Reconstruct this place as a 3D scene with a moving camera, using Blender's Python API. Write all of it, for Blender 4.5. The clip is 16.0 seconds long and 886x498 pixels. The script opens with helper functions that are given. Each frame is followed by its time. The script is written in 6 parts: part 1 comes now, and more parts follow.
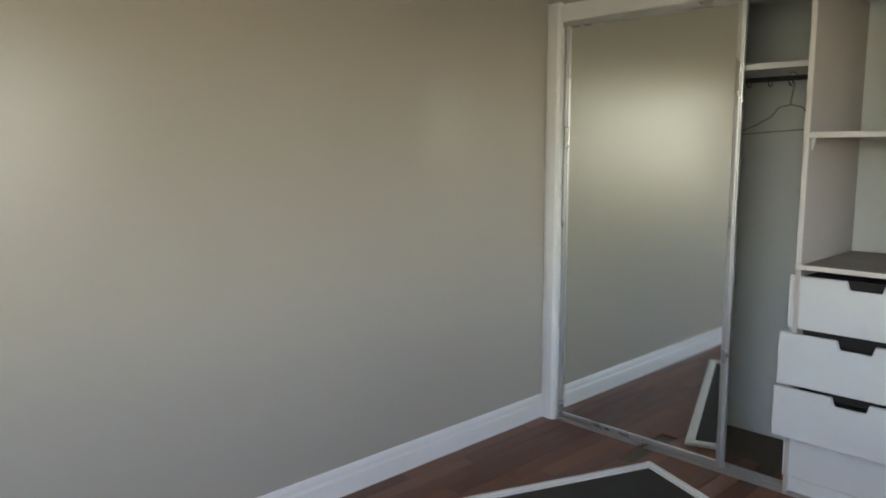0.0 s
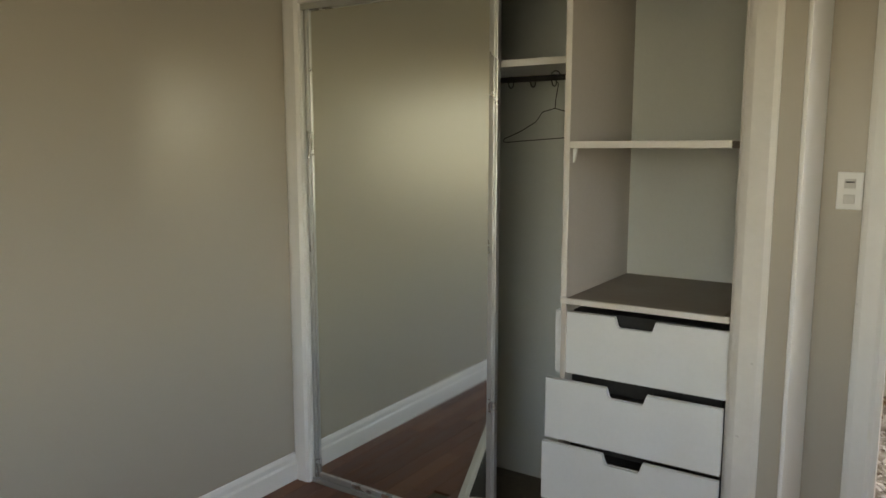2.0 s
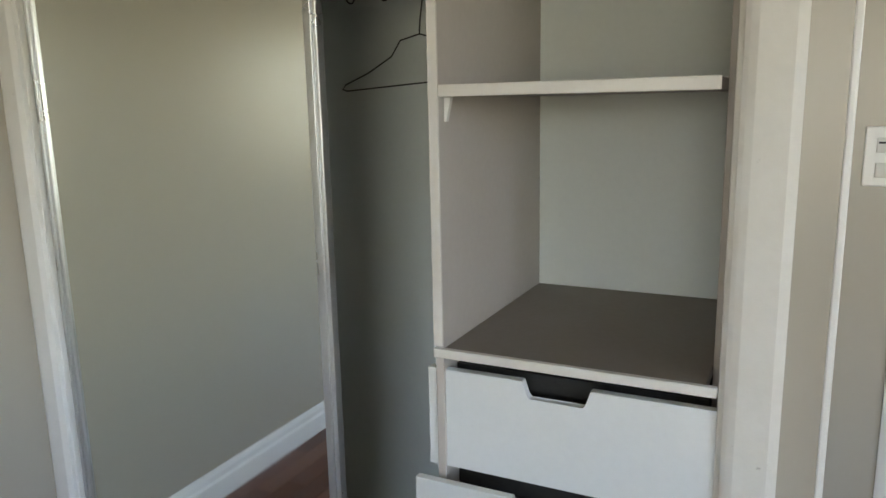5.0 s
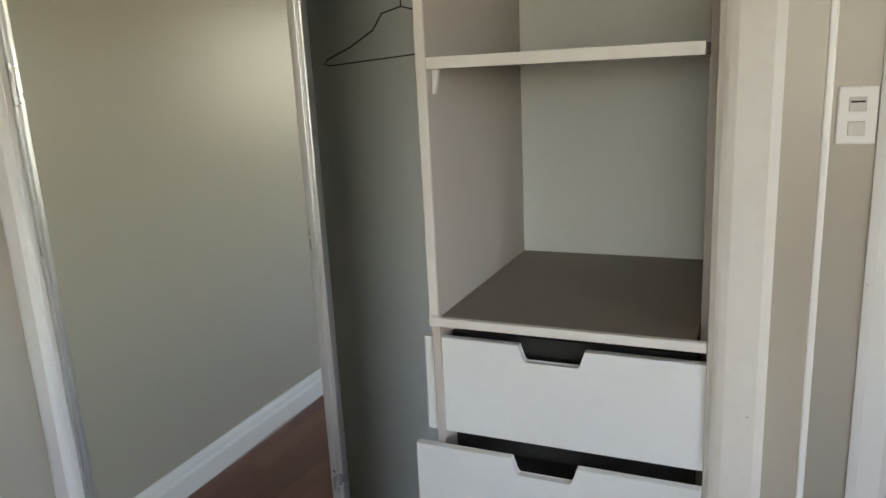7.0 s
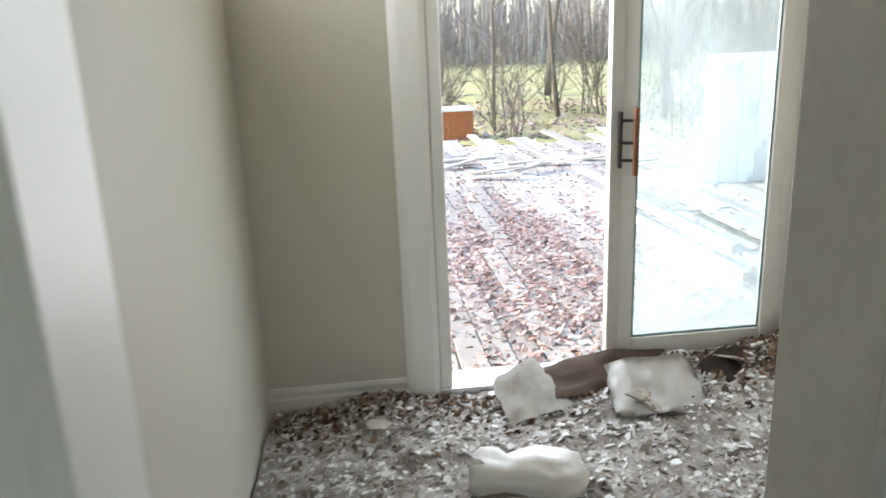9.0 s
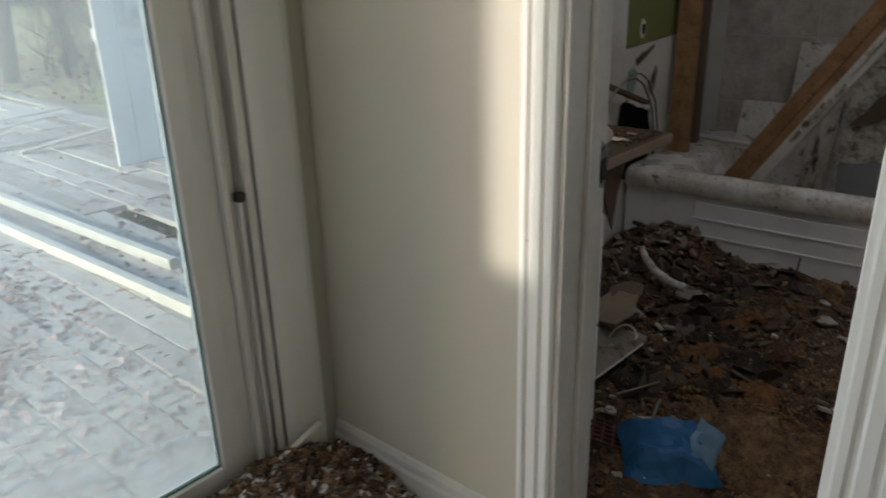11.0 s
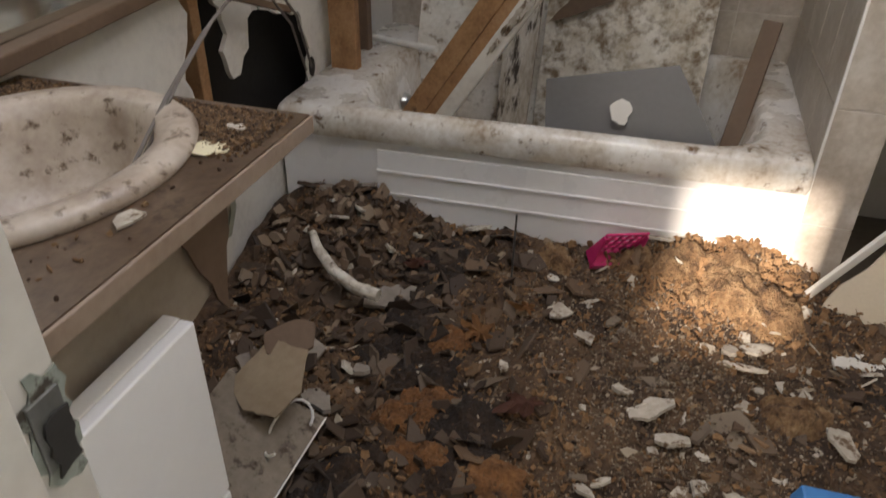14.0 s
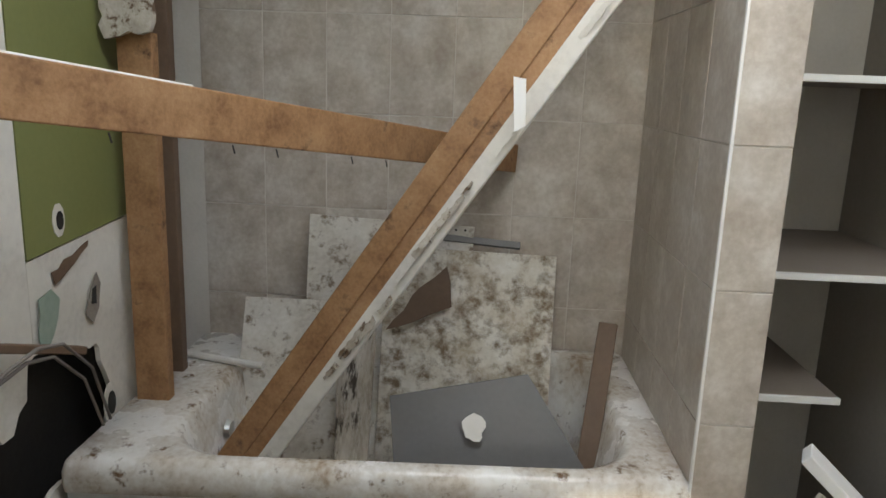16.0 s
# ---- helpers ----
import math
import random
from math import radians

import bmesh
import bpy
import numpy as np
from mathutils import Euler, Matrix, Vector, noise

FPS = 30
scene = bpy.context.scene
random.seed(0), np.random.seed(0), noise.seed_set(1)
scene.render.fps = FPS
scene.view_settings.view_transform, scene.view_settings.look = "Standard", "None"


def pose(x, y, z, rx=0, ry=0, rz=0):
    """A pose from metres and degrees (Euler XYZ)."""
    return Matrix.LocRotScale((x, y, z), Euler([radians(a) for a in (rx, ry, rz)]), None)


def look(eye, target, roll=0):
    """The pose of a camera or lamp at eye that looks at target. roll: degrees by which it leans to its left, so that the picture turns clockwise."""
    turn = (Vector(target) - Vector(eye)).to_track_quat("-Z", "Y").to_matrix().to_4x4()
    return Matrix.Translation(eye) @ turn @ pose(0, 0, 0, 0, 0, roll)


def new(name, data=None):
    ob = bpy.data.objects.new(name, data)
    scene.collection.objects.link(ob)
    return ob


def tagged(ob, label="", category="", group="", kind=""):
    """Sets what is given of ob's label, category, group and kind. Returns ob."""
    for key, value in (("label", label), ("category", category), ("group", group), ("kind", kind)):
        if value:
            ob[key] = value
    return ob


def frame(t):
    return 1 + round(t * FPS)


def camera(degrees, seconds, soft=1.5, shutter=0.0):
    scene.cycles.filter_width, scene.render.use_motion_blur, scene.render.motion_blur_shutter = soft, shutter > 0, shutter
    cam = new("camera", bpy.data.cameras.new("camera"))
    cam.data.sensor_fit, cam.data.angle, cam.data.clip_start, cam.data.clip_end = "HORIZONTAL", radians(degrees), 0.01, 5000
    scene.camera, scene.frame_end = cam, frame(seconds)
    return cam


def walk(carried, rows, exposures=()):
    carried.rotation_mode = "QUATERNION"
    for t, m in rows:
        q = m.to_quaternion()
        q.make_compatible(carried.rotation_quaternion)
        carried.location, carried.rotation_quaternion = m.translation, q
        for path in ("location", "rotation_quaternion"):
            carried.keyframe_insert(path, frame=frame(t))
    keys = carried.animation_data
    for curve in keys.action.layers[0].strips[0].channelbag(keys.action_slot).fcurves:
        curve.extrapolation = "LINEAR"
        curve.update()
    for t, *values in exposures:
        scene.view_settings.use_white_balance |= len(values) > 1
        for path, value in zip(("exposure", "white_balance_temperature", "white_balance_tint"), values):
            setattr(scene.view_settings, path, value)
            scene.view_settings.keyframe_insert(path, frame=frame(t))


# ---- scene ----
cam = camera(62.6, 16.0, shutter=0.25)
PATH = [
    (0, (2.318, -2.951, 1.4), (0.888, -1.579, 1.128), -0.1),
    (0.5, (2.327, -2.793, 1.342), (1.015, -1.334, 0.952), -0.3),
    (1, (2.39, -2.651, 1.327), (1.196, -1.103, 0.907), -0.3),
    (1.5, (2.343, -2.467, 1.358), (1.229, -0.844, 1.003), -0.0),
    (2, (2.218, -2.199, 1.44), (1.129, -0.544, 1.166), -0.0),
    (2.5, (2.173, -1.914, 1.43), (1.009, -0.302, 1.216), -0.0),
    (3, (2.155, -1.634, 1.465), (1.054, 0.027, 1.303), 0.3),
    (3.5, (2.02, -1.394, 1.466), (0.946, 0.283, 1.285), -0.3),
    (4, (1.911, -1.258, 1.46), (0.913, 0.455, 1.201), -1.0),
    (4.5, (1.881, -1.236, 1.435), (0.968, 0.511, 1.096), -1.4),
    (4.7, (1.882, -1.235, 1.427), (0.992, 0.519, 1.063), -1.2),
    (7, (1.85, -1.281, 1.432), (1.055, 0.493, 0.963), -2.9),
    (7.5, (1.991, -1.135, 1.398), (1.464, 0.731, 0.909), -3.3),
    (8, (2.13, -0.826, 1.369), (1.913, 1.093, 0.847), -2.7),
    (8.2, (2.19, -0.705, 1.381), (2.087, 1.223, 0.858), -2.5),
    (8.8, (2.345, -0.27, 1.385), (2.46, 1.62, 0.86), -2.4),
    (9.5, (2.575, 0.42, 1.34), (3.02, 2.25, 0.80), -2.0),
    (10.3, (2.989, 0.891, 1.306), (3.846, 2.611, 0.752), -1.4),
    (10.5, (3.049, 1.018, 1.327), (4.105, 2.608, 0.73), -1.2),
    (11, (3.242, 1.185, 1.322), (4.64, 2.42, 0.603), -1.6),
    (11.5, (3.608, 1.341, 1.264), (5.102, 2.318, 0.362), -1.9),
    (12, (3.802, 1.361, 1.286), (5.299, 2.17, 0.236), -1.9),
    (12.5, (4.048, 1.47, 1.25), (5.513, 2.142, 0.065), -1.1),
    (13, (4.182, 1.512, 1.239), (5.634, 2.089, -0.01), -0.4),
    (13.5, (4.208, 1.518, 1.25), (5.712, 2.041, 0.04), 0.3),
    (14, (4.22, 1.525, 1.305), (5.835, 2.014, 0.231), 0.8),
    (14.5, (4.229, 1.557, 1.364), (5.974, 1.978, 0.482), 0.8),
    (15, (4.285, 1.579, 1.409), (6.141, 1.872, 0.724), 1.4),
    (15.5, (4.423, 1.614, 1.409), (6.349, 1.773, 0.898), 1.8),
    (16, (4.495, 1.645, 1.399), (6.444, 1.725, 0.962), 2.1),
]
walk(cam, [(t, look(eye, target, roll)) for t, eye, target, roll in PATH], exposures=[(0, 2.6, 6700, 22), (1.0, 2.4, 7900, 20), (2.0, 2.25, 7700, 20), (3.5, 2.55, 6900, 22), (4.5, 2.75, 6600, 21), (7, 2.75, 6900, 24), (7.5, 2.65, 6650, 20), (8.2, 2.2, 6300, 10), (10.3, 0.6, 6700, 13), (11, 0.35, 6500, 12), (11.5, 0.55, 6400, 12), (12, 0.9, 6500, 13), (12.5, 1.3, 6500, 13), (13, 1.8, 6800, 15), (14, 2.0, 7000, 16), (15, 2.15, 6300, 8), (15.5, 2.1, 6200, 8), (16, 2.2, 6500, 9)])

# world, sun and daylight
SUN_WAY = Vector((1.0, -0.20, -0.40)).normalized()
world = bpy.data.worlds.new("sky")
scene.world = world
world.use_nodes = True
wn = world.node_tree.nodes
sky = wn.new("ShaderNodeTexSky")
sky.sky_type, sky.sun_disc = "NISHITA", False
sky.sun_elevation, sky.sun_rotation = radians(21), radians(-79)
wn["Background"].inputs[1].default_value = 0.29
world.node_tree.links.new(sky.outputs[0], wn["Background"].inputs[0])
sun_data = bpy.data.lights.new("sun", "SUN")
sun_data.energy, sun_data.angle, sun_data.color = 2.8, radians(1.6), (1.0, 0.93, 0.82)
sun = new("sun", sun_data)
sun.matrix_world = look((-20, 4, 8), Vector((-20, 4, 8)) + SUN_WAY)


def opening_light(name, at, aim, w, h, power, color):
    """Area lamp for sky light at one opening of the house, real or added."""
    d = bpy.data.lights.new(name, "AREA")
    d.shape, d.size, d.size_y, d.energy, d.color = "RECTANGLE", w, h, power, color
    o = new(name, d)
    o.matrix_world = look(at, aim)
    return o


opening_light("sky_light_bedroom", (2.45, -4.72, 1.5), (1.9, 0, 1.2), 1.8, 1.2, 2.3, (0.98, 1.0, 0.88))
opening_light("sky_light_bedroom_east", (3.72, -1.9, 1.5), (0, -1.6, 1.2), 1.3, 1.2, 1.4, (0.98, 1.0, 0.93))
opening_light("sky_light_slider", (3.1, 2.95, 1.25), (3.0, 0.5, 0.7), 1.6, 1.9, 17, (0.95, 0.98, 1.0))
# Added fill lamp over a ceiling hole that is itself assumed
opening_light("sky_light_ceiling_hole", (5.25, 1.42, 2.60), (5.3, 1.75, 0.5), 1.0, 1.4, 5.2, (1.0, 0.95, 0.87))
# Sky fill for the unseen hall window assumed from the sun patches
opening_light("sky_light_hall_window", (1.84, 2.2, 1.95), (4.5, 1.7, 0.8), 0.62, 0.5, 6, (0.97, 0.98, 0.97))

# materials


def surface(name, ramp, scale=3.0, fine=60.0, rough=0.6, bump=0.1, dist=0.004, metal=0.0, gloss=0.5, spots=None, spot_scale=9.0,
            spot_at=0.62, stretch=(1, 1, 1), island=0.0, rough_var=0.1, soft=0.1):
    """A painted or raw surface: broad mottling, fine grain, optional stains and a little relief."""
    m = bpy.data.materials.new(name)
    m.use_nodes = True
    n, l = m.node_tree.nodes, m.node_tree.links
    b = n["Principled BSDF"]
    tc, mp = n.new("ShaderNodeTexCoord"), n.new("ShaderNodeMapping")
    mp.inputs["Scale"].default_value = stretch
    l.new(tc.outputs["Object"], mp.inputs["Vector"])
    info = n.new("ShaderNodeObjectInfo")
    shift = n.new("ShaderNodeVectorMath")
    shift.operation = "MULTIPLY_ADD"
    l.new(info.outputs["Random"], shift.inputs[0])
    shift.inputs[1].default_value = (7.3, 3.1, 5.7)
    l.new(mp.outputs["Vector"], shift.inputs[2])

    def noise_tex(s, detail, r=0.55):
        t = n.new("ShaderNodeTexNoise")
        t.inputs["Scale"].default_value, t.inputs["Detail"].default_value, t.inputs["Roughness"].default_value = s, detail, r
        l.new(shift.outputs[0], t.inputs["Vector"])
        return t.outputs["Fac"]

    def math_node(op, a, c):
        t = n.new("ShaderNodeMath")
        t.operation = op
        for i, v in enumerate((a, c)):
            if isinstance(v, (int, float)):
                t.inputs[i].default_value = v
            else:
                l.new(v, t.inputs[i])
        return t.outputs[0]

    broad, grain = noise_tex(scale, 5), noise_tex(fine, 3)
    value = math_node("ADD", math_node("MULTIPLY", broad, 0.7), math_node("MULTIPLY", grain, 0.3))
    if island:
        geo = n.new("ShaderNodeNewGeometry")
        both = math_node("ADD", geo.outputs["Random Per Island"], info.outputs["Random"])
        both = math_node("FRACT", both, 0)
        value = math_node("ADD", math_node("MULTIPLY", value, 1 - island), math_node("MULTIPLY", both, island))
    cr = n.new("ShaderNodeValToRGB")
    lo, hi = (0.0, 1.0) if island > 0.4 else (0.3, 0.7)
    while len(cr.color_ramp.elements) < len(ramp):
        cr.color_ramp.elements.new(0.5)
    for i, c in enumerate(ramp):
        e = cr.color_ramp.elements[i]
        e.position, e.color = lo + (hi - lo) * i / max(1, len(ramp) - 1), (*c, 1)
    l.new(value, cr.inputs[0])
    color = cr.outputs[0]
    if spots:
        st = noise_tex(spot_scale, 7, 0.68)
        edge = n.new("ShaderNodeMapRange")
        edge.inputs[1].default_value, edge.inputs[2].default_value = spot_at, spot_at + soft
        l.new(st, edge.inputs[0])
        mix = n.new("ShaderNodeMix")
        mix.data_type = "RGBA"
        l.new(edge.outputs[0], mix.inputs[0])
        l.new(color, mix.inputs[6])
        mix.inputs[7].default_value = (*spots, 1)
        color = mix.outputs[2]
    l.new(color, b.inputs["Base Color"])
    rv = n.new("ShaderNodeMapRange")
    rv.inputs[1].default_value, rv.inputs[2].default_value = 0.3, 0.7
    rv.inputs[3].default_value, rv.inputs[4].default_value = max(0.03, rough - rough_var), min(1, rough + rough_var)
    l.new(broad, rv.inputs[0])
    l.new(rv.outputs[0], b.inputs["Roughness"])
    b.inputs["Metallic"].default_value = metal
    b.inputs["Specular IOR Level"].default_value = gloss
    if bump:
        bp = n.new("ShaderNodeBump")
        bp.inputs["Strength"].default_value, bp.inputs["Distance"].default_value = bump, dist
        l.new(math_node("ADD", broad, grain), bp.inputs["Height"])
        l.new(bp.outputs[0], b.inputs["Normal"])
    return m


WALL = surface("beige_eggshell_paint", [(0.408, 0.370, 0.303), (0.420, 0.381, 0.313)], 0.8, 120, rough=0.29, bump=0.03, dist=0.0015, gloss=0.48, rough_var=0.0)
HALLWALL = surface("cream_wall_paint", [(0.505, 0.475, 0.395), (0.53, 0.498, 0.415)], 1.0, 110, rough=0.5, bump=0.04, dist=0.002, rough_var=0.03)
CEIL = surface("white_ceiling_paint", [(0.72, 0.70, 0.66), (0.78, 0.76, 0.72)], 2, 80, rough=0.8, bump=0.15)
TRIM = surface("scuffed_white_gloss_paint", [(0.76, 0.745, 0.70), (0.81, 0.80, 0.76)], 5, 60, rough=0.38, bump=0.06, spots=(0.22, 0.185, 0.15), spot_scale=34, spot_at=0.70, soft=0.05, rough_var=0.05)
TRIMCLEAN = surface("white_gloss_paint", [(0.76, 0.75, 0.71), (0.79, 0.78, 0.745)], 3, 90, rough=0.36, bump=0.03, rough_var=0.04)
# Dirty trim paint; on the lock stile its grey also stands for backlit shade
DIRTSHADETRIM = surface("dirt_and_shade_white_paint", [(0.52, 0.50, 0.46), (0.68, 0.66, 0.61)], 4, 50, rough=0.45, bump=0.12, spots=(0.12, 0.10, 0.08), spot_scale=30, spot_at=0.69)
LAMINATE = surface("white_melamine", [(0.70, 0.71, 0.69), (0.76, 0.77, 0.75)], 3, 80, rough=0.42, bump=0.03, spots=(0.45, 0.42, 0.38), spot_scale=22, spot_at=0.74)
CLOSETWALL = surface("pale_grey_closet_paint", [(0.66, 0.69, 0.65), (0.72, 0.75, 0.71)], 2, 80, rough=0.6, bump=0.05)
TAUPE = surface("taupe_laminate", [(0.20, 0.165, 0.135), (0.25, 0.21, 0.175)], 3, 70, rough=0.5, bump=0.05)
SIDEPANEL = surface("warm_grey_panel", [(0.50, 0.45, 0.40), (0.56, 0.51, 0.46)], 3, 70, rough=0.5, bump=0.04)
CHIPPED = surface("chipped_white_edge", [(0.66, 0.63, 0.57), (0.74, 0.71, 0.65)], 6, 60, rough=0.5, bump=0.15, spots=(0.22, 0.17, 0.12), spot_scale=30, spot_at=0.68)
ALU = surface("brushed_aluminium", [(0.55, 0.56, 0.55), (0.68, 0.69, 0.68)], 5, 120, rough=0.33, metal=0.85, bump=0.05)
WOODFLOOR = surface("red_brown_floor_boards", [(0.10, 0.036, 0.020), (0.15, 0.056, 0.030), (0.20, 0.085, 0.045)], 5, 60, rough=0.42, bump=0.12, dist=0.002, stretch=(6, 1, 1), island=0.35)
SUBFLOOR = surface("stained_subfloor", [(0.10, 0.08, 0.06), (0.18, 0.15, 0.11)], 3, 40, rough=0.9, bump=0.3)
SCREEN = surface("dark_insect_screen", [(0.022, 0.020, 0.018), (0.040, 0.036, 0.032)], 8, 300, rough=0.8, bump=0.2, spots=(0.30, 0.28, 0.25), spot_scale=60, spot_at=0.76)
# Near-black that paints shade into gaps, holes and cavities; rivets share it
BLACK = surface("black_gap_shade_and_rivets", [(0.012, 0.011, 0.010), (0.03, 0.028, 0.026)], 6, 60, rough=0.7, bump=0.2)
IRON = surface("black_painted_iron", [(0.015, 0.013, 0.013), (0.035, 0.03, 0.03)], 8, 90, rough=0.4, bump=0.1)
WIRE = surface("dark_hanger_wire", [(0.03, 0.028, 0.026), (0.06, 0.055, 0.05)], 9, 90, rough=0.4, metal=0.6, bump=0)
WOOD = surface("fresh_pine_stud", [(0.15, 0.070, 0.028), (0.31, 0.165, 0.074), (0.42, 0.25, 0.125)], 14, 110, rough=0.7, bump=0.3, spots=(0.07, 0.034, 0.017), spot_scale=7, spot_at=0.60, soft=0.10)
BROWNWOOD = surface("brown_grip_wood", [(0.17, 0.06, 0.025), (0.25, 0.10, 0.045)], 6, 90, rough=0.45, bump=0.1)
# Old plywood brown; also paints the shade on the stud by the tiles
OLDPLY = surface("old_brown_ply_and_shaded_stud", [(0.10, 0.062, 0.038), (0.17, 0.11, 0.07)], 4, 60, rough=0.7, bump=0.15)
TILE = surface("mottled_beige_tile", [(0.34, 0.28, 0.225), (0.47, 0.415, 0.35), (0.64, 0.595, 0.535)], 10, 60, rough=0.42, bump=0.03, dist=0.001)
GROUT = surface("pale_grout", [(0.54, 0.50, 0.44), (0.64, 0.60, 0.54)], 6, 80, rough=0.9, bump=0.2)
ENAMEL = surface("dirty_white_enamel", [(0.30, 0.225, 0.155), (0.55, 0.495, 0.42), (0.70, 0.675, 0.625), (0.77, 0.755, 0.72)], 6, 60, rough=0.25, bump=0.05, spots=(0.15, 0.09, 0.048), spot_scale=18, spot_at=0.58, soft=0.10)
SINKWHITE = surface("grimy_sink_enamel", [(0.28, 0.215, 0.165), (0.43, 0.36, 0.29), (0.56, 0.50, 0.43)], 12, 60, rough=0.42, bump=0.1, spots=(0.10, 0.065, 0.038), spot_scale=34, spot_at=0.56, soft=0.10)
ZINC = surface("dull_zinc", [(0.10, 0.105, 0.10), (0.22, 0.225, 0.215)], 20, 90, rough=0.5, metal=0.5, bump=0.2)
APRON = surface("white_tub_apron", [(0.72, 0.71, 0.70), (0.80, 0.79, 0.78)], 4, 50, rough=0.3, bump=0.04, spots=(0.18, 0.14, 0.10), spot_scale=34, spot_at=0.73)
COUNTER = surface("dusty_brown_counter", [(0.05, 0.030, 0.018), (0.10, 0.065, 0.042), (0.17, 0.12, 0.082)], 7, 80, rough=0.42, bump=0.2, spots=(0.04, 0.024, 0.013), spot_scale=14, spot_at=0.56)
GREEN = surface("olive_green_wall_paint", [(0.16, 0.175, 0.055), (0.20, 0.21, 0.075)], 3, 80, rough=0.55, bump=0.06, spots=(0.55, 0.52, 0.44), spot_scale=12, spot_at=0.77)
PLASTER = surface("torn_drywall", [(0.50, 0.47, 0.42), (0.64, 0.61, 0.55), (0.70, 0.67, 0.60)], 5, 50, rough=0.9, bump=0.3, spots=(0.24, 0.18, 0.12), spot_scale=8, spot_at=0.66)
MOULDY = surface("mould_stained_white_board", [(0.74, 0.72, 0.67), (0.60, 0.56, 0.48), (0.33, 0.255, 0.165)], 9, 60, rough=0.7, bump=0.25, spots=(0.17, 0.12, 0.07), spot_scale=24, spot_at=0.46, soft=0.2)
STREAKED = surface("black_streaked_white_board", [(0.66, 0.63, 0.57), (0.46, 0.41, 0.34), (0.20, 0.15, 0.10)], 9, 60, rough=0.7, bump=0.2, stretch=(2.4, 0.6, 1), spots=(0.05, 0.036, 0.024), spot_scale=12, spot_at=0.52, soft=0.08)
WHITEDOOR = surface("dirty_white_door_paint", [(0.38, 0.335, 0.275), (0.58, 0.545, 0.48), (0.72, 0.695, 0.64)], 6, 70, rough=0.5, bump=0.1, spots=(0.17, 0.12, 0.075), spot_scale=20, spot_at=0.54, soft=0.12)
GREYBOARD = surface("smooth_grey_board", [(0.14, 0.135, 0.13), (0.18, 0.175, 0.168)], 3, 60, rough=0.5, bump=0.08, spots=(0.25, 0.16, 0.09), spot_scale=18, spot_at=0.76)
CABINET = surface("white_cabinet_paint", [(0.80, 0.80, 0.79), (0.84, 0.84, 0.83)], 4, 60, rough=0.4, bump=0.05, spots=(0.06, 0.05, 0.04), spot_scale=42, spot_at=0.76, rough_var=0.05)
DIRT = surface("brown_rubble_dirt", [(0.010, 0.006, 0.004), (0.04, 0.022, 0.012), (0.10, 0.058, 0.031), (0.20, 0.125, 0.07)], 6, 55, rough=0.95, bump=0.9, dist=0.012, spots=(0.28, 0.20, 0.125), spot_scale=24, spot_at=0.64)
HALLDIRT = surface("pale_plaster_rubble", [(0.07, 0.055, 0.042), (0.30, 0.27, 0.235), (0.62, 0.60, 0.57)], 11, 60, rough=0.95, bump=0.9, dist=0.01, spots=(0.12, 0.08, 0.05), spot_scale=16, spot_at=0.58)
FLAKES = surface("mixed_debris_flakes", [(0.03, 0.018, 0.01), (0.09, 0.05, 0.028), (0.14, 0.085, 0.045), (0.20, 0.11, 0.05), (0.24, 0.18, 0.12), (0.42, 0.37, 0.30), (0.60, 0.56, 0.49)], 9, 70, rough=0.9, bump=0.3, island=0.85)
BROWNFLAKES = surface("brown_fibre_crumbs", [(0.022, 0.013, 0.008), (0.06, 0.034, 0.018), (0.11, 0.065, 0.034), (0.17, 0.10, 0.05), (0.23, 0.15, 0.08)], 9, 70, rough=0.95, bump=0.3, island=0.85)
INSUL = surface("tan_loose_insulation", [(0.11, 0.052, 0.020), (0.21, 0.115, 0.052), (0.33, 0.20, 0.105)], 14, 90, rough=1.0, bump=0.8, dist=0.01)
RUST = surface("orange_brown_leaf_litter", [(0.13, 0.055, 0.02), (0.24, 0.11, 0.045)], 18, 90, rough=0.9, bump=0.4)
STONE = surface("grey_plaster_chunk", [(0.17, 0.145, 0.12), (0.30, 0.26, 0.22)], 9, 70, rough=0.95, bump=0.5)
PALE = surface("pale_broken_drywall", [(0.27, 0.225, 0.175), (0.43, 0.385, 0.32), (0.58, 0.54, 0.47)], 16, 80, rough=0.95, bump=0.5, spots=(0.13, 0.085, 0.05), spot_scale=24, spot_at=0.53, soft=0.06)
BLUE = surface("blue_plastic_sheet", [(0.006, 0.075, 0.20), (0.012, 0.125, 0.29)], 7, 60, rough=0.5, bump=0.2)
PINK = surface("magenta_plastic", [(0.46, 0.012, 0.11), (0.58, 0.03, 0.17)], 8, 60, rough=0.45, bump=0.1)
PIPE = surface("white_plastic_pipe", [(0.62, 0.60, 0.55), (0.78, 0.76, 0.71)], 8, 60, rough=0.4, bump=0.1, spots=(0.25, 0.2, 0.15), spot_scale=20, spot_at=0.68)
CARDBLUE = surface("blue_carton", [(0.03, 0.15, 0.40), (0.05, 0.22, 0.50)], 8, 60, rough=0.5, bump=0.05)
CARDYELLOW = surface("yellow_carton", [(0.62, 0.46, 0.03), (0.72, 0.55, 0.06)], 8, 60, rough=0.5, bump=0.05)
TAN = surface("tan_fabric_board", [(0.58, 0.49, 0.36), (0.68, 0.58, 0.44)], 8, 140, rough=0.8, bump=0.15, spots=(0.3, 0.2, 0.1), spot_scale=12, spot_at=0.72)
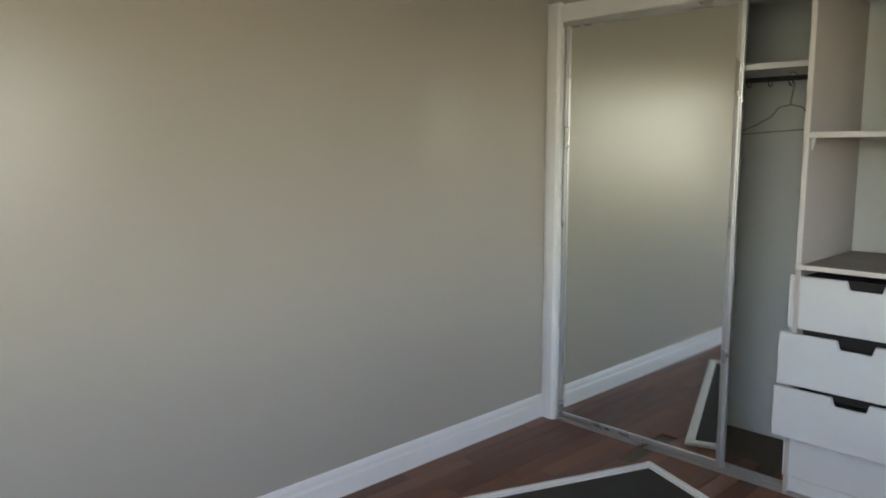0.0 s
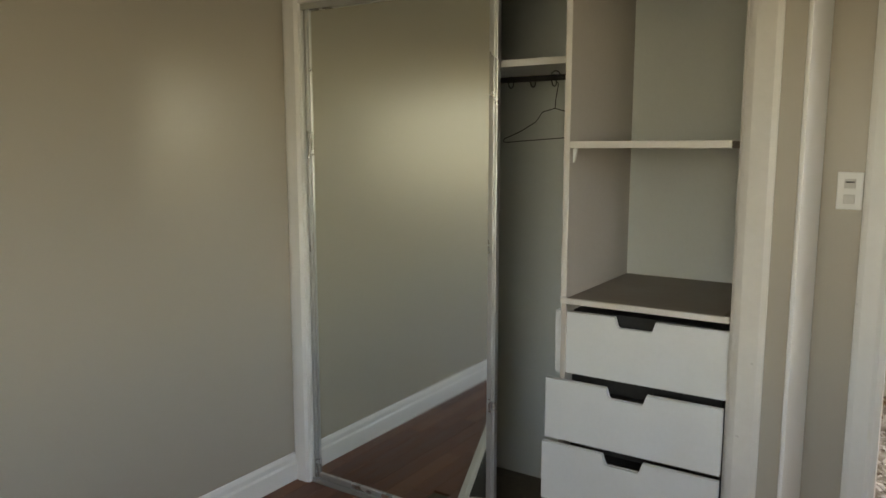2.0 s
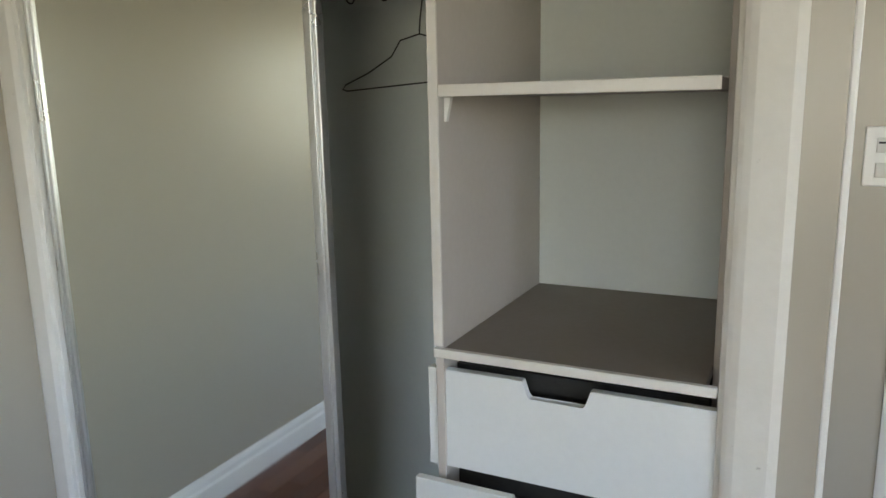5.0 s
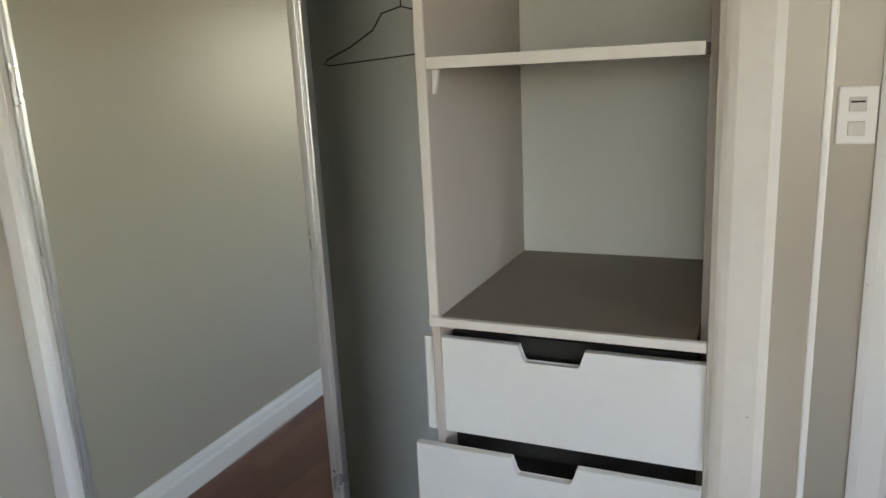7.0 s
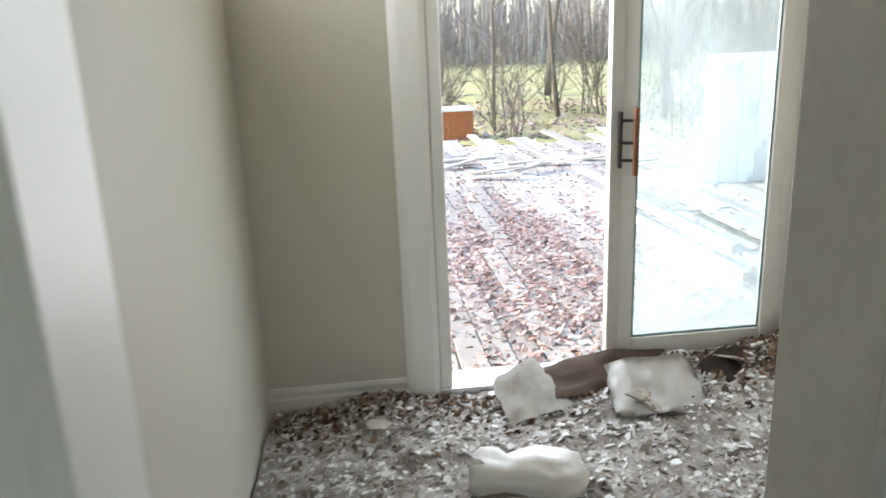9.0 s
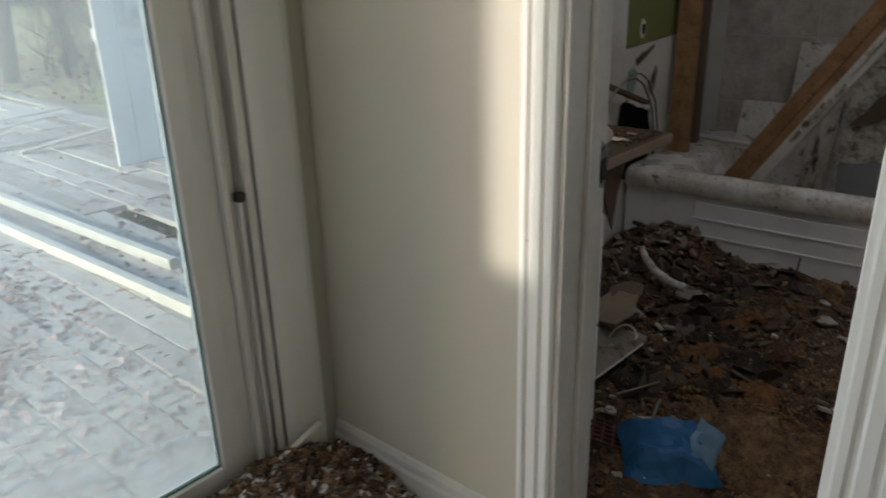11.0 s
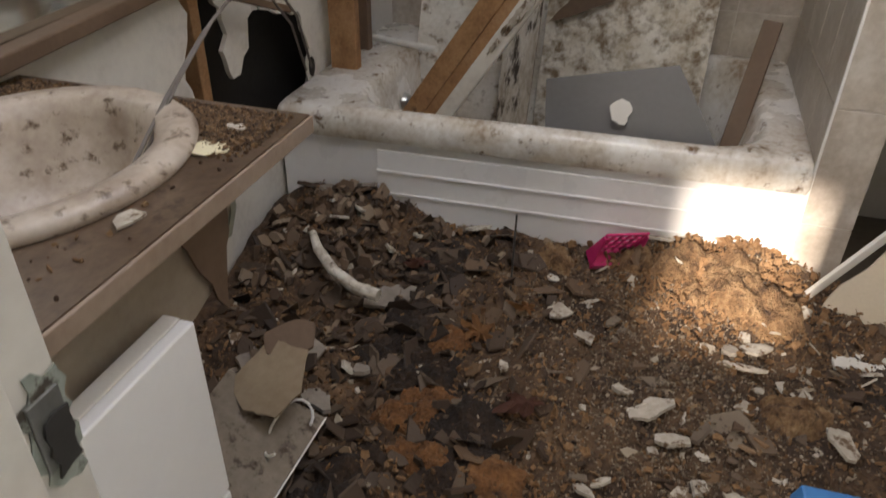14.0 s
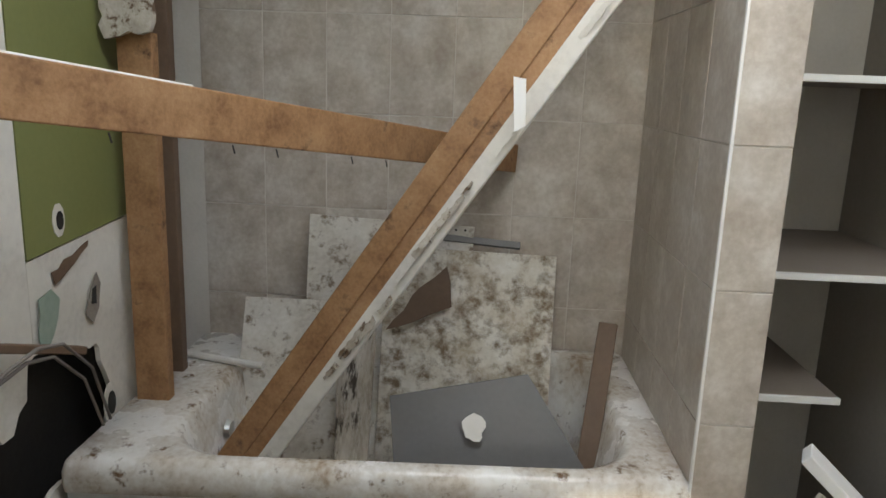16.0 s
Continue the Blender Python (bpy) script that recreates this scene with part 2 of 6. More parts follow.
DECK = surface("weathered_grey_deck", [(0.30, 0.27, 0.235), (0.42, 0.385, 0.34), (0.52, 0.485, 0.435)], 3, 50, rough=0.85, bump=0.3, stretch=(6, 1, 1), island=0.4, spots=(0.12, 0.10, 0.08), spot_scale=5, spot_at=0.64)
LITTER = surface("dead_leaf_litter", [(0.12, 0.070, 0.060), (0.27, 0.170, 0.150), (0.43, 0.31, 0.28), (0.58, 0.48, 0.43)], 9, 70, rough=0.9, bump=0.2, island=0.85)
LAWN = surface("winter_lawn", [(0.27, 0.26, 0.09), (0.38, 0.35, 0.15), (0.45, 0.40, 0.22)], 0.6, 12, rough=0.95, bump=0.5, dist=0.03, spots=(0.32, 0.21, 0.15), spot_scale=0.5, spot_at=0.58)
BARK = surface("grey_brown_bark", [(0.09, 0.075, 0.06), (0.16, 0.135, 0.11)], 6, 40, rough=0.95, bump=0.6, dist=0.01)
SHEDPAINT = surface("pale_painted_boards", [(0.62, 0.62, 0.62), (0.72, 0.72, 0.72)], 2, 40, rough=0.6, bump=0.1, spots=(0.42, 0.42, 0.42), spot_scale=1.6, spot_at=0.55)
RUSTBOX = surface("rust_orange_boards", [(0.24, 0.075, 0.025), (0.36, 0.13, 0.05)], 4, 50, rough=0.85, bump=0.3, stretch=(6, 6, 1))


def clear(name, rough=0.0, mirror=False, haze=0.0):
    m = bpy.data.materials.new(name)
    m.use_nodes = True
    n, l = m.node_tree.nodes, m.node_tree.links
    b = n["Principled BSDF"]
    tc, t = n.new("ShaderNodeTexCoord"), n.new("ShaderNodeTexNoise")
    t.inputs["Scale"].default_value, t.inputs["Detail"].default_value = 2.2, 8
    l.new(tc.outputs["Object"], t.inputs["Vector"])
    if mirror:
        b.inputs["Metallic"].default_value, b.inputs["Base Color"].default_value = 1, (0.80, 0.83, 0.79, 1)
        r = n.new("ShaderNodeMapRange")
        r.inputs[1].default_value, r.inputs[2].default_value, r.inputs[3].default_value, r.inputs[4].default_value = 0.4, 0.7, rough, rough + 0.05
        l.new(t.outputs["Fac"], r.inputs[0])
        l.new(r.outputs[0], b.inputs["Roughness"])
        return m
    see, shine, fres = n.new("ShaderNodeBsdfTransparent"), n.new("ShaderNodeBsdfGlossy"), n.new("ShaderNodeFresnel")
    see.inputs[0].default_value, shine.inputs["Roughness"].default_value, fres.inputs[0].default_value = (0.90, 0.96, 0.95, 1), 0.02, 1.45
    plain = n.new("ShaderNodeMixShader")
    l.new(fres.outputs[0], plain.inputs[0]), l.new(see.outputs[0], plain.inputs[1]), l.new(shine.outputs[0], plain.inputs[2])
    l.new(plain.outputs[0], n["Material Output"].inputs[0])
    if haze:
        film = n.new("ShaderNodeBsdfDiffuse")
        film.inputs[0].default_value = (0.70, 0.76, 0.76, 1)
        thin = n.new("ShaderNodeBsdfTranslucent")
        thin.inputs[0].default_value = (0.70, 0.76, 0.76, 1)
        both = n.new("ShaderNodeMixShader")
        l.new(film.outputs[0], both.inputs[1])
        l.new(thin.outputs[0], both.inputs[2])
        r = n.new("ShaderNodeMapRange")
        r.inputs[1].default_value, r.inputs[2].default_value, r.inputs[3].default_value, r.inputs[4].default_value = 0.35, 0.75, haze * 0.4, haze * 1.6
        l.new(t.outputs["Fac"], r.inputs[0])
        sep, foot, most = n.new("ShaderNodeSeparateXYZ"), n.new("ShaderNodeMapRange"), n.new("ShaderNodeMath")
        l.new(tc.outputs["Object"], sep.inputs[0])
        l.new(sep.outputs[2], foot.inputs[0])
        foot.inputs[1].default_value, foot.inputs[2].default_value, foot.inputs[3].default_value, foot.inputs[4].default_value = 0.10, 0.60, 0.55, 0.0
        most.operation = "MULTIPLY_ADD"
        l.new(t.outputs["Fac"], most.inputs[0]), l.new(foot.outputs[0], most.inputs[1]), l.new(r.outputs[0], most.inputs[2])
        mix = n.new("ShaderNodeMixShader")
        l.new(most.outputs[0], mix.inputs[0])
        l.new(plain.outputs[0], mix.inputs[1])
        l.new(both.outputs[0], mix.inputs[2])
        l.new(mix.outputs[0], n["Material Output"].inputs[0])
    return m


MIRROR = clear("mirror_silver", 0.02, mirror=True)
DUSTYMIRROR = clear("dusty_mirror_silver", 0.06, mirror=True)
GLASS = clear("hazy_door_glass", haze=0.16)
PANE = clear("window_glass")

# building helpers


def mesh(name, bm, material, smooth=False):
    me = bpy.data.meshes.new(name)
    bmesh.ops.recalc_face_normals(bm, faces=bm.faces)
    bm.to_mesh(me)
    bm.free()
    for m in material if isinstance(material, (list, tuple)) else [material]:
        me.materials.append(m)
    if smooth:
        for p in me.polygons:
            p.use_smooth = True
    return me


def part(name, bm, material, parent, label="", smooth=False):
    ob = new(name, mesh(name, bm, material, smooth))
    ob.parent = parent
    return tagged(ob, label)


def thing(name, label, category, group="", at=None, bm=None, material=None, kind="", smooth=False):
    ob = new(name, mesh(name, bm, material, smooth) if bm else None)
    if at is not None:
        ob.location = at
        bpy.context.view_layer.update()
    return tagged(ob, label, category, group, kind)


def structure(name, bm, material, label="", smooth=False):
    return tagged(new(name, mesh(name, bm, material, smooth)), label, kind="structure")


def box(x0, x1, y0, y1, z0, z1, bevel=0.0, bm=None):
    """A box with its edges taken off."""
    own = bmesh.new()
    bmesh.ops.create_cube(own, size=1, matrix=Matrix.Translation(((x0 + x1) / 2, (y0 + y1) / 2, (z0 + z1) / 2)) @ Matrix.Diagonal((x1 - x0, y1 - y0, z1 - z0, 1)))
    if bevel:
        bmesh.ops.bevel(own, geom=own.edges[:], offset=bevel, segments=2, profile=0.5, affect="EDGES")
    return join(bm, own) if bm is not None else own


def join(bm, other, m=None):
    if m is not None:
        bmesh.ops.transform(other, matrix=m, verts=other.verts)
    me = bpy.data.meshes.new("join")
    other.to_mesh(me)
    other.free()
    bm.from_mesh(me)
    bpy.data.meshes.remove(me)
    return bm


def prism(points, depth, bevel=0.0):
    """A flat outline in x and y, thickened upwards by depth."""
    bm = bmesh.new()
    low = [bm.verts.new((x, y, 0)) for x, y in points]
    high = [bm.verts.new((x, y, depth)) for x, y in points]
    k = len(points)
    bm.faces.new(low[::-1]), bm.faces.new(high)
    for i in range(k):
        bm.faces.new((low[i], low[(i + 1) % k], high[(i + 1) % k], high[i]))
    if bevel:
        bmesh.ops.bevel(bm, geom=bm.edges[:], offset=bevel, segments=1, affect="EDGES")
    return bm


STAND = Matrix(((1, 0, 0, 0), (0, 0, -1, 0), (0, 1, 0, 0), (0, 0, 0, 1)))  # a plan's y becomes height, its thickness runs towards -y
SIDE = Matrix(((0, 0, -1, 0), (1, 0, 0, 0), (0, 1, 0, 0), (0, 0, 0, 1)))  # a plan's x becomes y, its y height, its thickness runs towards -x


def turned(bm, m):
    bmesh.ops.transform(bm, matrix=m, verts=bm.verts)
    return bm


def tube(points, radii, sides=8, bm=None):
    bm = bm if bm is not None else bmesh.new()
    rings = []
    pts = [Vector(p) for p in points]
    for i, p in enumerate(pts):
        d = (pts[min(i + 1, len(pts) - 1)] - pts[max(i - 1, 0)]).normalized()
        a = d.cross(Vector((0.31, 0.2, 0.93))).normalized()
        c = d.cross(a)
        r = radii[i] if isinstance(radii, (list, tuple)) else radii
        rings.append([bm.verts.new(p + r * (math.cos(t) * a + math.sin(t) * c)) for t in (2 * math.pi * k / sides for k in range(sides))])
    for p, q in zip(rings, rings[1:]):
        for k in range(sides):
            bm.faces.new((p[k], p[(k + 1) % sides], q[(k + 1) % sides], q[k]))
    bm.faces.new(rings[0][::-1]), bm.faces.new(rings[-1])
    return bm


def beam(a, b, w, h, bevel=0.003, roll=0.0):
    """A squared timber from a to b: w across, h deep."""
    a, b = Vector(a), Vector(b)
    bm = box(-w / 2, w / 2, -h / 2, h / 2, 0, (b - a).length, bevel)
    turn = (b - a).to_track_quat("Z", "Y").to_matrix().to_4x4()
    return turned(bm, Matrix.Translation(a) @ turn @ Matrix.Rotation(roll, 4, "Z"))


def moulding(profile, length):
    """A profile in x (across) and y (proud of the wall), run along z."""
    return prism(profile, length)


def ragged(points, step=0.03, amount=0.008, seed=1, keep=()):
    """An outline with torn edges; the edges numbered in keep stay straight."""
    rng, out = random.Random(seed), []
    for i, (a, b) in enumerate(zip(points, points[1:] + points[:1])):
        a, b = Vector(a), Vector(b)
        out.append(tuple(a))
        if i in keep:
            continue
        k = max(1, int((b - a).length / step))
        side = Vector((-(b - a).y, (b - a).x)).normalized()
        for j in range(1, k):
            p = a.lerp(b, (j + rng.uniform(-0.3, 0.3)) / k) + side * rng.uniform(-amount, amount)
            out.append(tuple(p))
    return out


def grid_ground(x0, x1, y0, y1, step, height):
    nx, ny = max(2, round((x1 - x0) / step)), max(2, round((y1 - y0) / step))
    verts = []
    for j in range(ny + 1):
        for i in range(nx + 1):
            x, y = x0 + (x1 - x0) * i / nx, y0 + (y1 - y0) * j / ny
            verts.append((x, y, height(x, y)))
    faces = [(j * (nx + 1) + i, j * (nx + 1) + i + 1, (j + 1) * (nx + 1) + i + 1, (j + 1) * (nx + 1) + i) for j in range(ny) for i in range(nx)]
    me = bpy.data.meshes.new("ground")
    me.from_pydata(verts, [], faces)
    for p in me.polygons:
        p.use_smooth = True
    return me


def flakes(count, place, size, thick, seed, tilt=0.5, sides=(4, 6), slim=(0.25, 1.0)):
    """Loose broken plates and crumbs in one mesh; place(rng) gives x, y, z."""
    rng, verts, faces = random.Random(seed), [], []
    for _ in range(count):
        x, y, z = place(rng)
        s = size * rng.uniform(0.35, 1.0) ** 2
        k, base = rng.randint(*sides), len(verts)
        m = Matrix.Translation((x, y, z)) @ Euler((rng.gauss(0, tilt), rng.gauss(0, tilt), rng.uniform(0, 6.3))).to_matrix().to_4x4()
        long, th = rng.uniform(*slim), thick * rng.uniform(0.5, 1.3)
        ring = [(s * rng.uniform(0.6, 1) * math.cos(6.283 * i / k), long * s * rng.uniform(0.6, 1) * math.sin(6.283 * i / k)) for i in range(k)]
        for h, f in ((0, 1.0), (th, 0.9)):
            verts += [tuple(m @ Vector((f * a, f * b, h))) for a, b in ring]
        faces.append(tuple(range(base + k - 1, base - 1, -1)))
        faces.append(tuple(range(base + k, base + 2 * k)))
        faces += [(base + i, base + (i + 1) % k, base + k + (i + 1) % k, base + k + i) for i in range(k)]
    me = bpy.data.meshes.new("flakes")
    me.from_pydata(verts, [], faces)
    return me


def stuff(name, me, material, label, category):
    me.materials.append(material)
    return tagged(new(name, me), label, category, kind="stuff")


# the setting: floors, walls, ceilings

CEILING = 2.42
structure("floor_bedroom", box(-0.1, 3.7, -4.7, 0.6, -0.12, -0.012), SUBFLOOR, "subfloor under the red-brown floor boards")
structure("floor_hall", box(1.86, 6.99, 0.6, 2.70, -0.12, 0.0), SUBFLOOR, "stained subfloor under rubble in hall and bathroom")
structure("floor_bathroom", box(4.335, 6.99, 0.33, 0.6, -0.12, 0.0), SUBFLOOR, "stained subfloor of the bathroom")
# Ceiling left open over the bathroom: an added hole for the fill lamp
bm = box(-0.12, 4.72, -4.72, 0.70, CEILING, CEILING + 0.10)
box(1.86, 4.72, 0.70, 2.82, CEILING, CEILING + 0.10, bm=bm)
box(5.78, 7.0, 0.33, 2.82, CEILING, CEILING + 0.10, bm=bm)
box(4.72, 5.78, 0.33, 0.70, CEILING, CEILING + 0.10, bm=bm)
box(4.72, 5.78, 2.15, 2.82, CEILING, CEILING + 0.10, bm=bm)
structure("ceiling", bm, CEIL, "white painted ceiling with an added hole over the bathroom")
# Unseen upstand, added to keep low sun out of the ceiling hole
structure("wall_attic", box(4.60, 4.71, 0.70, 2.60, CEILING + 0.10, CEILING + 0.85), CEIL, "added unseen upstand that blocks sun at the ceiling hole")
structure("wall_bedroom_west", box(-0.12, 0, -4.6, 0.7, -0.1, CEILING), WALL, "beige eggshell bedroom wall with faint scuffs")
bm = box(3.6, 3.72, -4.6, -2.6, -0.1, CEILING)
box(3.6, 3.72, -1.2, 0.47, -0.1, CEILING, bm=bm)
box(3.6, 3.72, -2.6, -1.2, -0.1, 0.85, bm=bm)
box(3.6, 3.72, -2.6, -1.2, 2.1, CEILING, bm=bm)
structure("wall_bedroom_east", bm, WALL, "beige bedroom wall with a window")
we = structure("window_bedroom_side", box(3.62, 3.70, -2.6, -1.2, 0.85, 0.89, 0.004), TRIMCLEAN, "white framed side window")
part("window_frame", box(3.63, 3.69, -1.92, -1.88, 0.89, 2.06, 0.004), TRIMCLEAN, we)
part("window_frame", box(3.63, 3.69, -2.6, -1.2, 2.06, 2.10, 0.004), TRIMCLEAN, we)
bm = box(-0.12, 1.5, -4.72, -4.6, -0.1, CEILING)
box(3.4, 3.72, -4.72, -4.6, -0.1, CEILING, bm=bm)
box(1.5, 3.4, -4.72, -4.6, -0.1, 0.9, bm=bm)
box(1.5, 3.4, -4.72, -4.6, 2.1, CEILING, bm=bm)
structure("wall_bedroom_south", bm, WALL, "beige bedroom wall with a wide window")
wf = structure("window_bedroom", box(1.5, 3.4, -4.70, -4.62, 0.88, 0.92, 0.004), TRIMCLEAN, "white framed bedroom window")
part("window_frame", box(1.5, 3.4, -4.69, -4.63, 2.06, 2.10, 0.004), TRIMCLEAN, wf)
part("window_frame", box(2.43, 2.47, -4.69, -4.63, 0.92, 2.06, 0.004), TRIMCLEAN, wf)
structure("wall_closet_end", box(1.80, 1.93, 0, 0.47, -0.1, CEILING), WALL, "beige wall end beside the closet")
structure("wall_closet_header", box(0, 1.80, 0, 0.10, 2.02, CEILING), WALL, "beige wall above the closet opening")
structure("wall_closet_back", box(-0.12, 1.93, 0.60, 0.70, -0.1, CEILING), CLOSETWALL, "pale grey closet back wall")
bm = box(1.80, 2.14, 0.47, 0.60, -0.1, CEILING)
box(2.85, 4.335, 0.47, 0.60, -0.1, CEILING, bm=bm)
box(2.14, 2.85, 0.47, 0.60, 2.05, CEILING, bm=bm)
structure("wall_bedroom_north", bm, WALL, "beige wall with the bedroom doorway")
bm = box(1.86, 2.65, 2.56, 2.70, -0.3, CEILING)
box(4.17, 4.335, 2.56, 2.70, -0.3, CEILING, bm=bm)
box(2.65, 4.17, 2.56, 2.70, 2.06, CEILING, bm=bm)
structure("wall_hall_north", bm, HALLWALL, "cream hall wall with a sliding glass door")
bm = box(1.86, 1.98, 0.7, 1.1, -0.1, CEILING)
box(1.86, 1.98, 1.1, 2.56, -0.1, 1.69, bm=bm)
box(1.86, 1.98, 1.1, 2.56, 2.36, CEILING, bm=bm)
box(1.86, 1.98, 2.52, 2.56, 1.69, 2.36, bm=bm)
# Added infill that trims the assumed window to shape the sun patches
box(1.86, 1.98, 2.22, 2.38, 1.69, 2.36, bm=bm)
box(1.86, 1.98, 1.1, 1.88, 1.69, 2.36, bm=bm)
box(1.86, 1.98, 1.88, 2.22, 2.12, 2.36, bm=bm)
structure("wall_hall_west", bm, HALLWALL, "unseen cream hall wall, openings cut to shape the sun patches")
# Unseen outer wall, added to stop grazing sun at the sliding door
structure("wall_porch_wing", box(1.08, 1.20, 2.70, 3.25, -0.4, CEILING + 0.35), HALLWALL, "added unseen wing wall that keeps grazing sun off the glass door")
bm = box(4.335, 4.465, 0.33, 1.345, -0.1, CEILING)
box(4.335, 4.465, 1.87, 2.70, -0.1, CEILING, bm=bm)
box(4.335, 4.465, 1.345, 1.87, 2.04, CEILING, bm=bm)
structure("wall_hall_east", bm, HALLWALL, "cream hall wall with the bathroom doorway")
# Black wall closes the cavity and paints its shade
structure("wall_bathroom_sheathing", box(4.465, 6.99, 2.70, 2.82, -0.1, CEILING), BLACK, "sheathing painted black for the shade in the torn wall's cavity")
structure("wall_bathroom_south", box(4.465, 6.99, 0.33, 0.45, -0.1, CEILING), HALLWALL, "plain bathroom wall")
back = structure("wall_bathroom_back", box(6.876, 6.99, 0.45, 2.70, -0.1, CEILING), GROUT, "grouted wall behind the tub with mottled beige tiles")
wing = structure("wall_tub_wing", box(6.031, 6.876, 1.003, 1.1195, -0.1, CEILING), GROUT, "short tiled wall at the foot of the tub")

# bedroom trim
BASEPROFILE = [(0, 0), (0.016, 0), (0.016, 0.075), (0.011, 0.085), (0.011, 0.105), (0.006, 0.118), (0, 0.122)]


def baseboard(name, a, b, side, material=TRIM, rise=0.0):
    """A moulded skirting from a to b on the floor; side: the way it stands proud."""
    a, b, s = Vector((*a, rise)), Vector((*b, rise)), Vector((*side, 0))
    bm = prism([(p, h) for p, h in BASEPROFILE], (b - a).length)
    d = (b - a).normalized()
    m = Matrix(((s.x, 0, d.x, a.x), (s.y, 0, d.y, a.y), (0, 1, 0, a.z), (0, 0, 0, 1)))
    return structure(name, turned(bm, m), material, "white moulded skirting board")


baseboard("baseboard_bedroom_west", (0, -4.6), (0, -0.016), (1, 0))
baseboard("baseboard_closet_end", (1.875, 0), (1.93, 0), (0, -1))
baseboard("baseboard_return", (1.93, 0), (1.93, 0.47), (1, 0))
baseboard("baseboard_hall_east", (4.335, 2.56), (4.335, 1.945), (-1, 0), DIRTSHADETRIM, 0.04)
baseboard("baseboard_hall_north", (1.98, 2.56), (2.52, 2.56), (0, -1), DIRTSHADETRIM)
CASING = [(0, 0), (0.085, 0), (0.085, 0.012), (0.070, 0.020), (0.020, 0.018), (0.008, 0.014), (0, 0.010)]


def casing(name, at, across, out, height, width=0.085, material=TRIM, z=0.0, profile=None, label="white painted door casing"):
    """An upright casing: across is the way of its width, out the way off the wall."""
    a, o = Vector((*across, 0)), Vector((*out, 0))
    bm = prism([(p * width / 0.085, q) for p, q in (profile or CASING)], height)
    m = Matrix(((a.x, o.x, 0, at[0]), (a.y, o.y, 0, at[1]), (0, 0, 1, z), (0, 0, 0, 1)))
    return structure(name, turned(bm, m), material, label)


casing("trim_closet_left", (0.0, 0.0), (1, 0), (0, -1), 2.10, 0.085)
casing("trim_closet_right", (1.785, 0.0), (1, 0), (0, -1), 2.10, 0.088, CHIPPED, label="chipped white closet casing with worn edge")
structure("trim_closet_head", box(0.087, 1.783, -0.016, 0.0, 2.008, 2.09, 0.004), TRIM, "white painted closet head casing")
structure("trim_jamb_left", box(0.062, 0.088, 0.0, 0.10, 0, 2.02, 0.002), TRIM, "white closet jamb")
structure("trim_jamb_right", box(1.775, 1.80, 0.0, 0.10, 0, 2.02, 0.002), CHIPPED, "scuffed white closet jamb")
# White sheet on the beige wall end; the light it catches is painted in
structure("trim_wall_end_corner", box(1.93, 1.942, 0.0, 0.455, 0.12, CEILING - 0.02, 0.003), TRIMCLEAN, "wall return beside the doorway, painted white for the light on it")
casing("trim_bedroom_door_left", (2.062, 0.47), (1, 0), (0, -1), 2.12, 0.078, TRIM)
casing("trim_bedroom_door_right", (2.85, 0.47), (1, 0), (0, -1), 2.12, 0.085, TRIM)
structure("door_jamb_left", box(2.14, 2.158, 0.455, 0.615, 0, 2.04, 0.002), TRIM, "white bedroom door jamb")
structure("door_jamb_right", box(2.832, 2.85, 0.455, 0.615, 0, 2.04, 0.002), DIRTSHADETRIM, "grey-white bedroom door jamb")

# bedroom things


def sliding_mirror_door():
    d = thing("sliding_mirror_door", "tall mirrored sliding closet door in an aluminium frame", "door", at=(0.53, 0.03, 0.02))
    inv = Matrix.Translation((-0.53, -0.03, -0.02))
    x0, x1, z0, z1 = 0.092, 0.985, 0.02, 2.0
    for n, b in (("stile", (x0, x0 + 0.03)), ("stile", (x1 - 0.034, x1))):
        bm = box(b[0], b[1], 0.012, 0.036, z0, z1, 0.003)
        box(b[0] + 0.010, b[1] - 0.010, 0.006, 0.013, z0, z1, 0.002, bm=bm)
        part(n, turned(bm, inv), ALU, d, "ridged aluminium stile")
    part("top_rail", turned(box(x0 + 0.031, x1 - 0.035, 0.012, 0.036, z1 - 0.02, z1, 0.003), inv), ALU, d)
    part("bottom_rail", turned(box(x0 + 0.031, x1 - 0.035, 0.012, 0.036, z0, z0 + 0.025, 0.003), inv), ALU, d)
    part("mirror_pane", turned(box(x0 + 0.029, x1 - 0.033, 0.020, 0.028, z0 + 0.024, z1 - 0.019), inv), MIRROR, d, "slightly hazy mirror glass")


sliding_mirror_door()
bm = box(0.088, 1.775, 0.002, 0.085, 0.0, 0.008)
for y in (0.004, 0.040, 0.078):
    box(0.088, 1.775, y, y + 0.005, 0.008, 0.020, bm=bm)
structure("trim_closet_floor_track", bm, ALU, "aluminium closet door floor track")
bm = box(0.088, 1.775, 0.001, 0.085, 2.004, 2.019)
for y in (0.001, 0.040, 0.080):
    box(0.088, 1.775, y, y + 0.004, 1.985, 2.004, bm=bm)
structure("trim_closet_top_track", bm, ALU, "aluminium closet door head track")


def drawer_front(w, h, notch_w=0.132, notch_d=0.036):
    c = w * 0.485
    pts = [(0, 0), (w, 0), (w, h), (c + notch_w / 2, h), (c + notch_w / 2 - 0.008, h - notch_d + 0.006), (c + notch_w / 2 - 0.014, h - notch_d),
           (c - notch_w / 2 + 0.014, h - notch_d), (c - notch_w / 2 + 0.008, h - notch_d + 0.006), (c - notch_w / 2, h), (0, h)]
    return turned(prism(pts, 0.018, 0.0012), STAND)


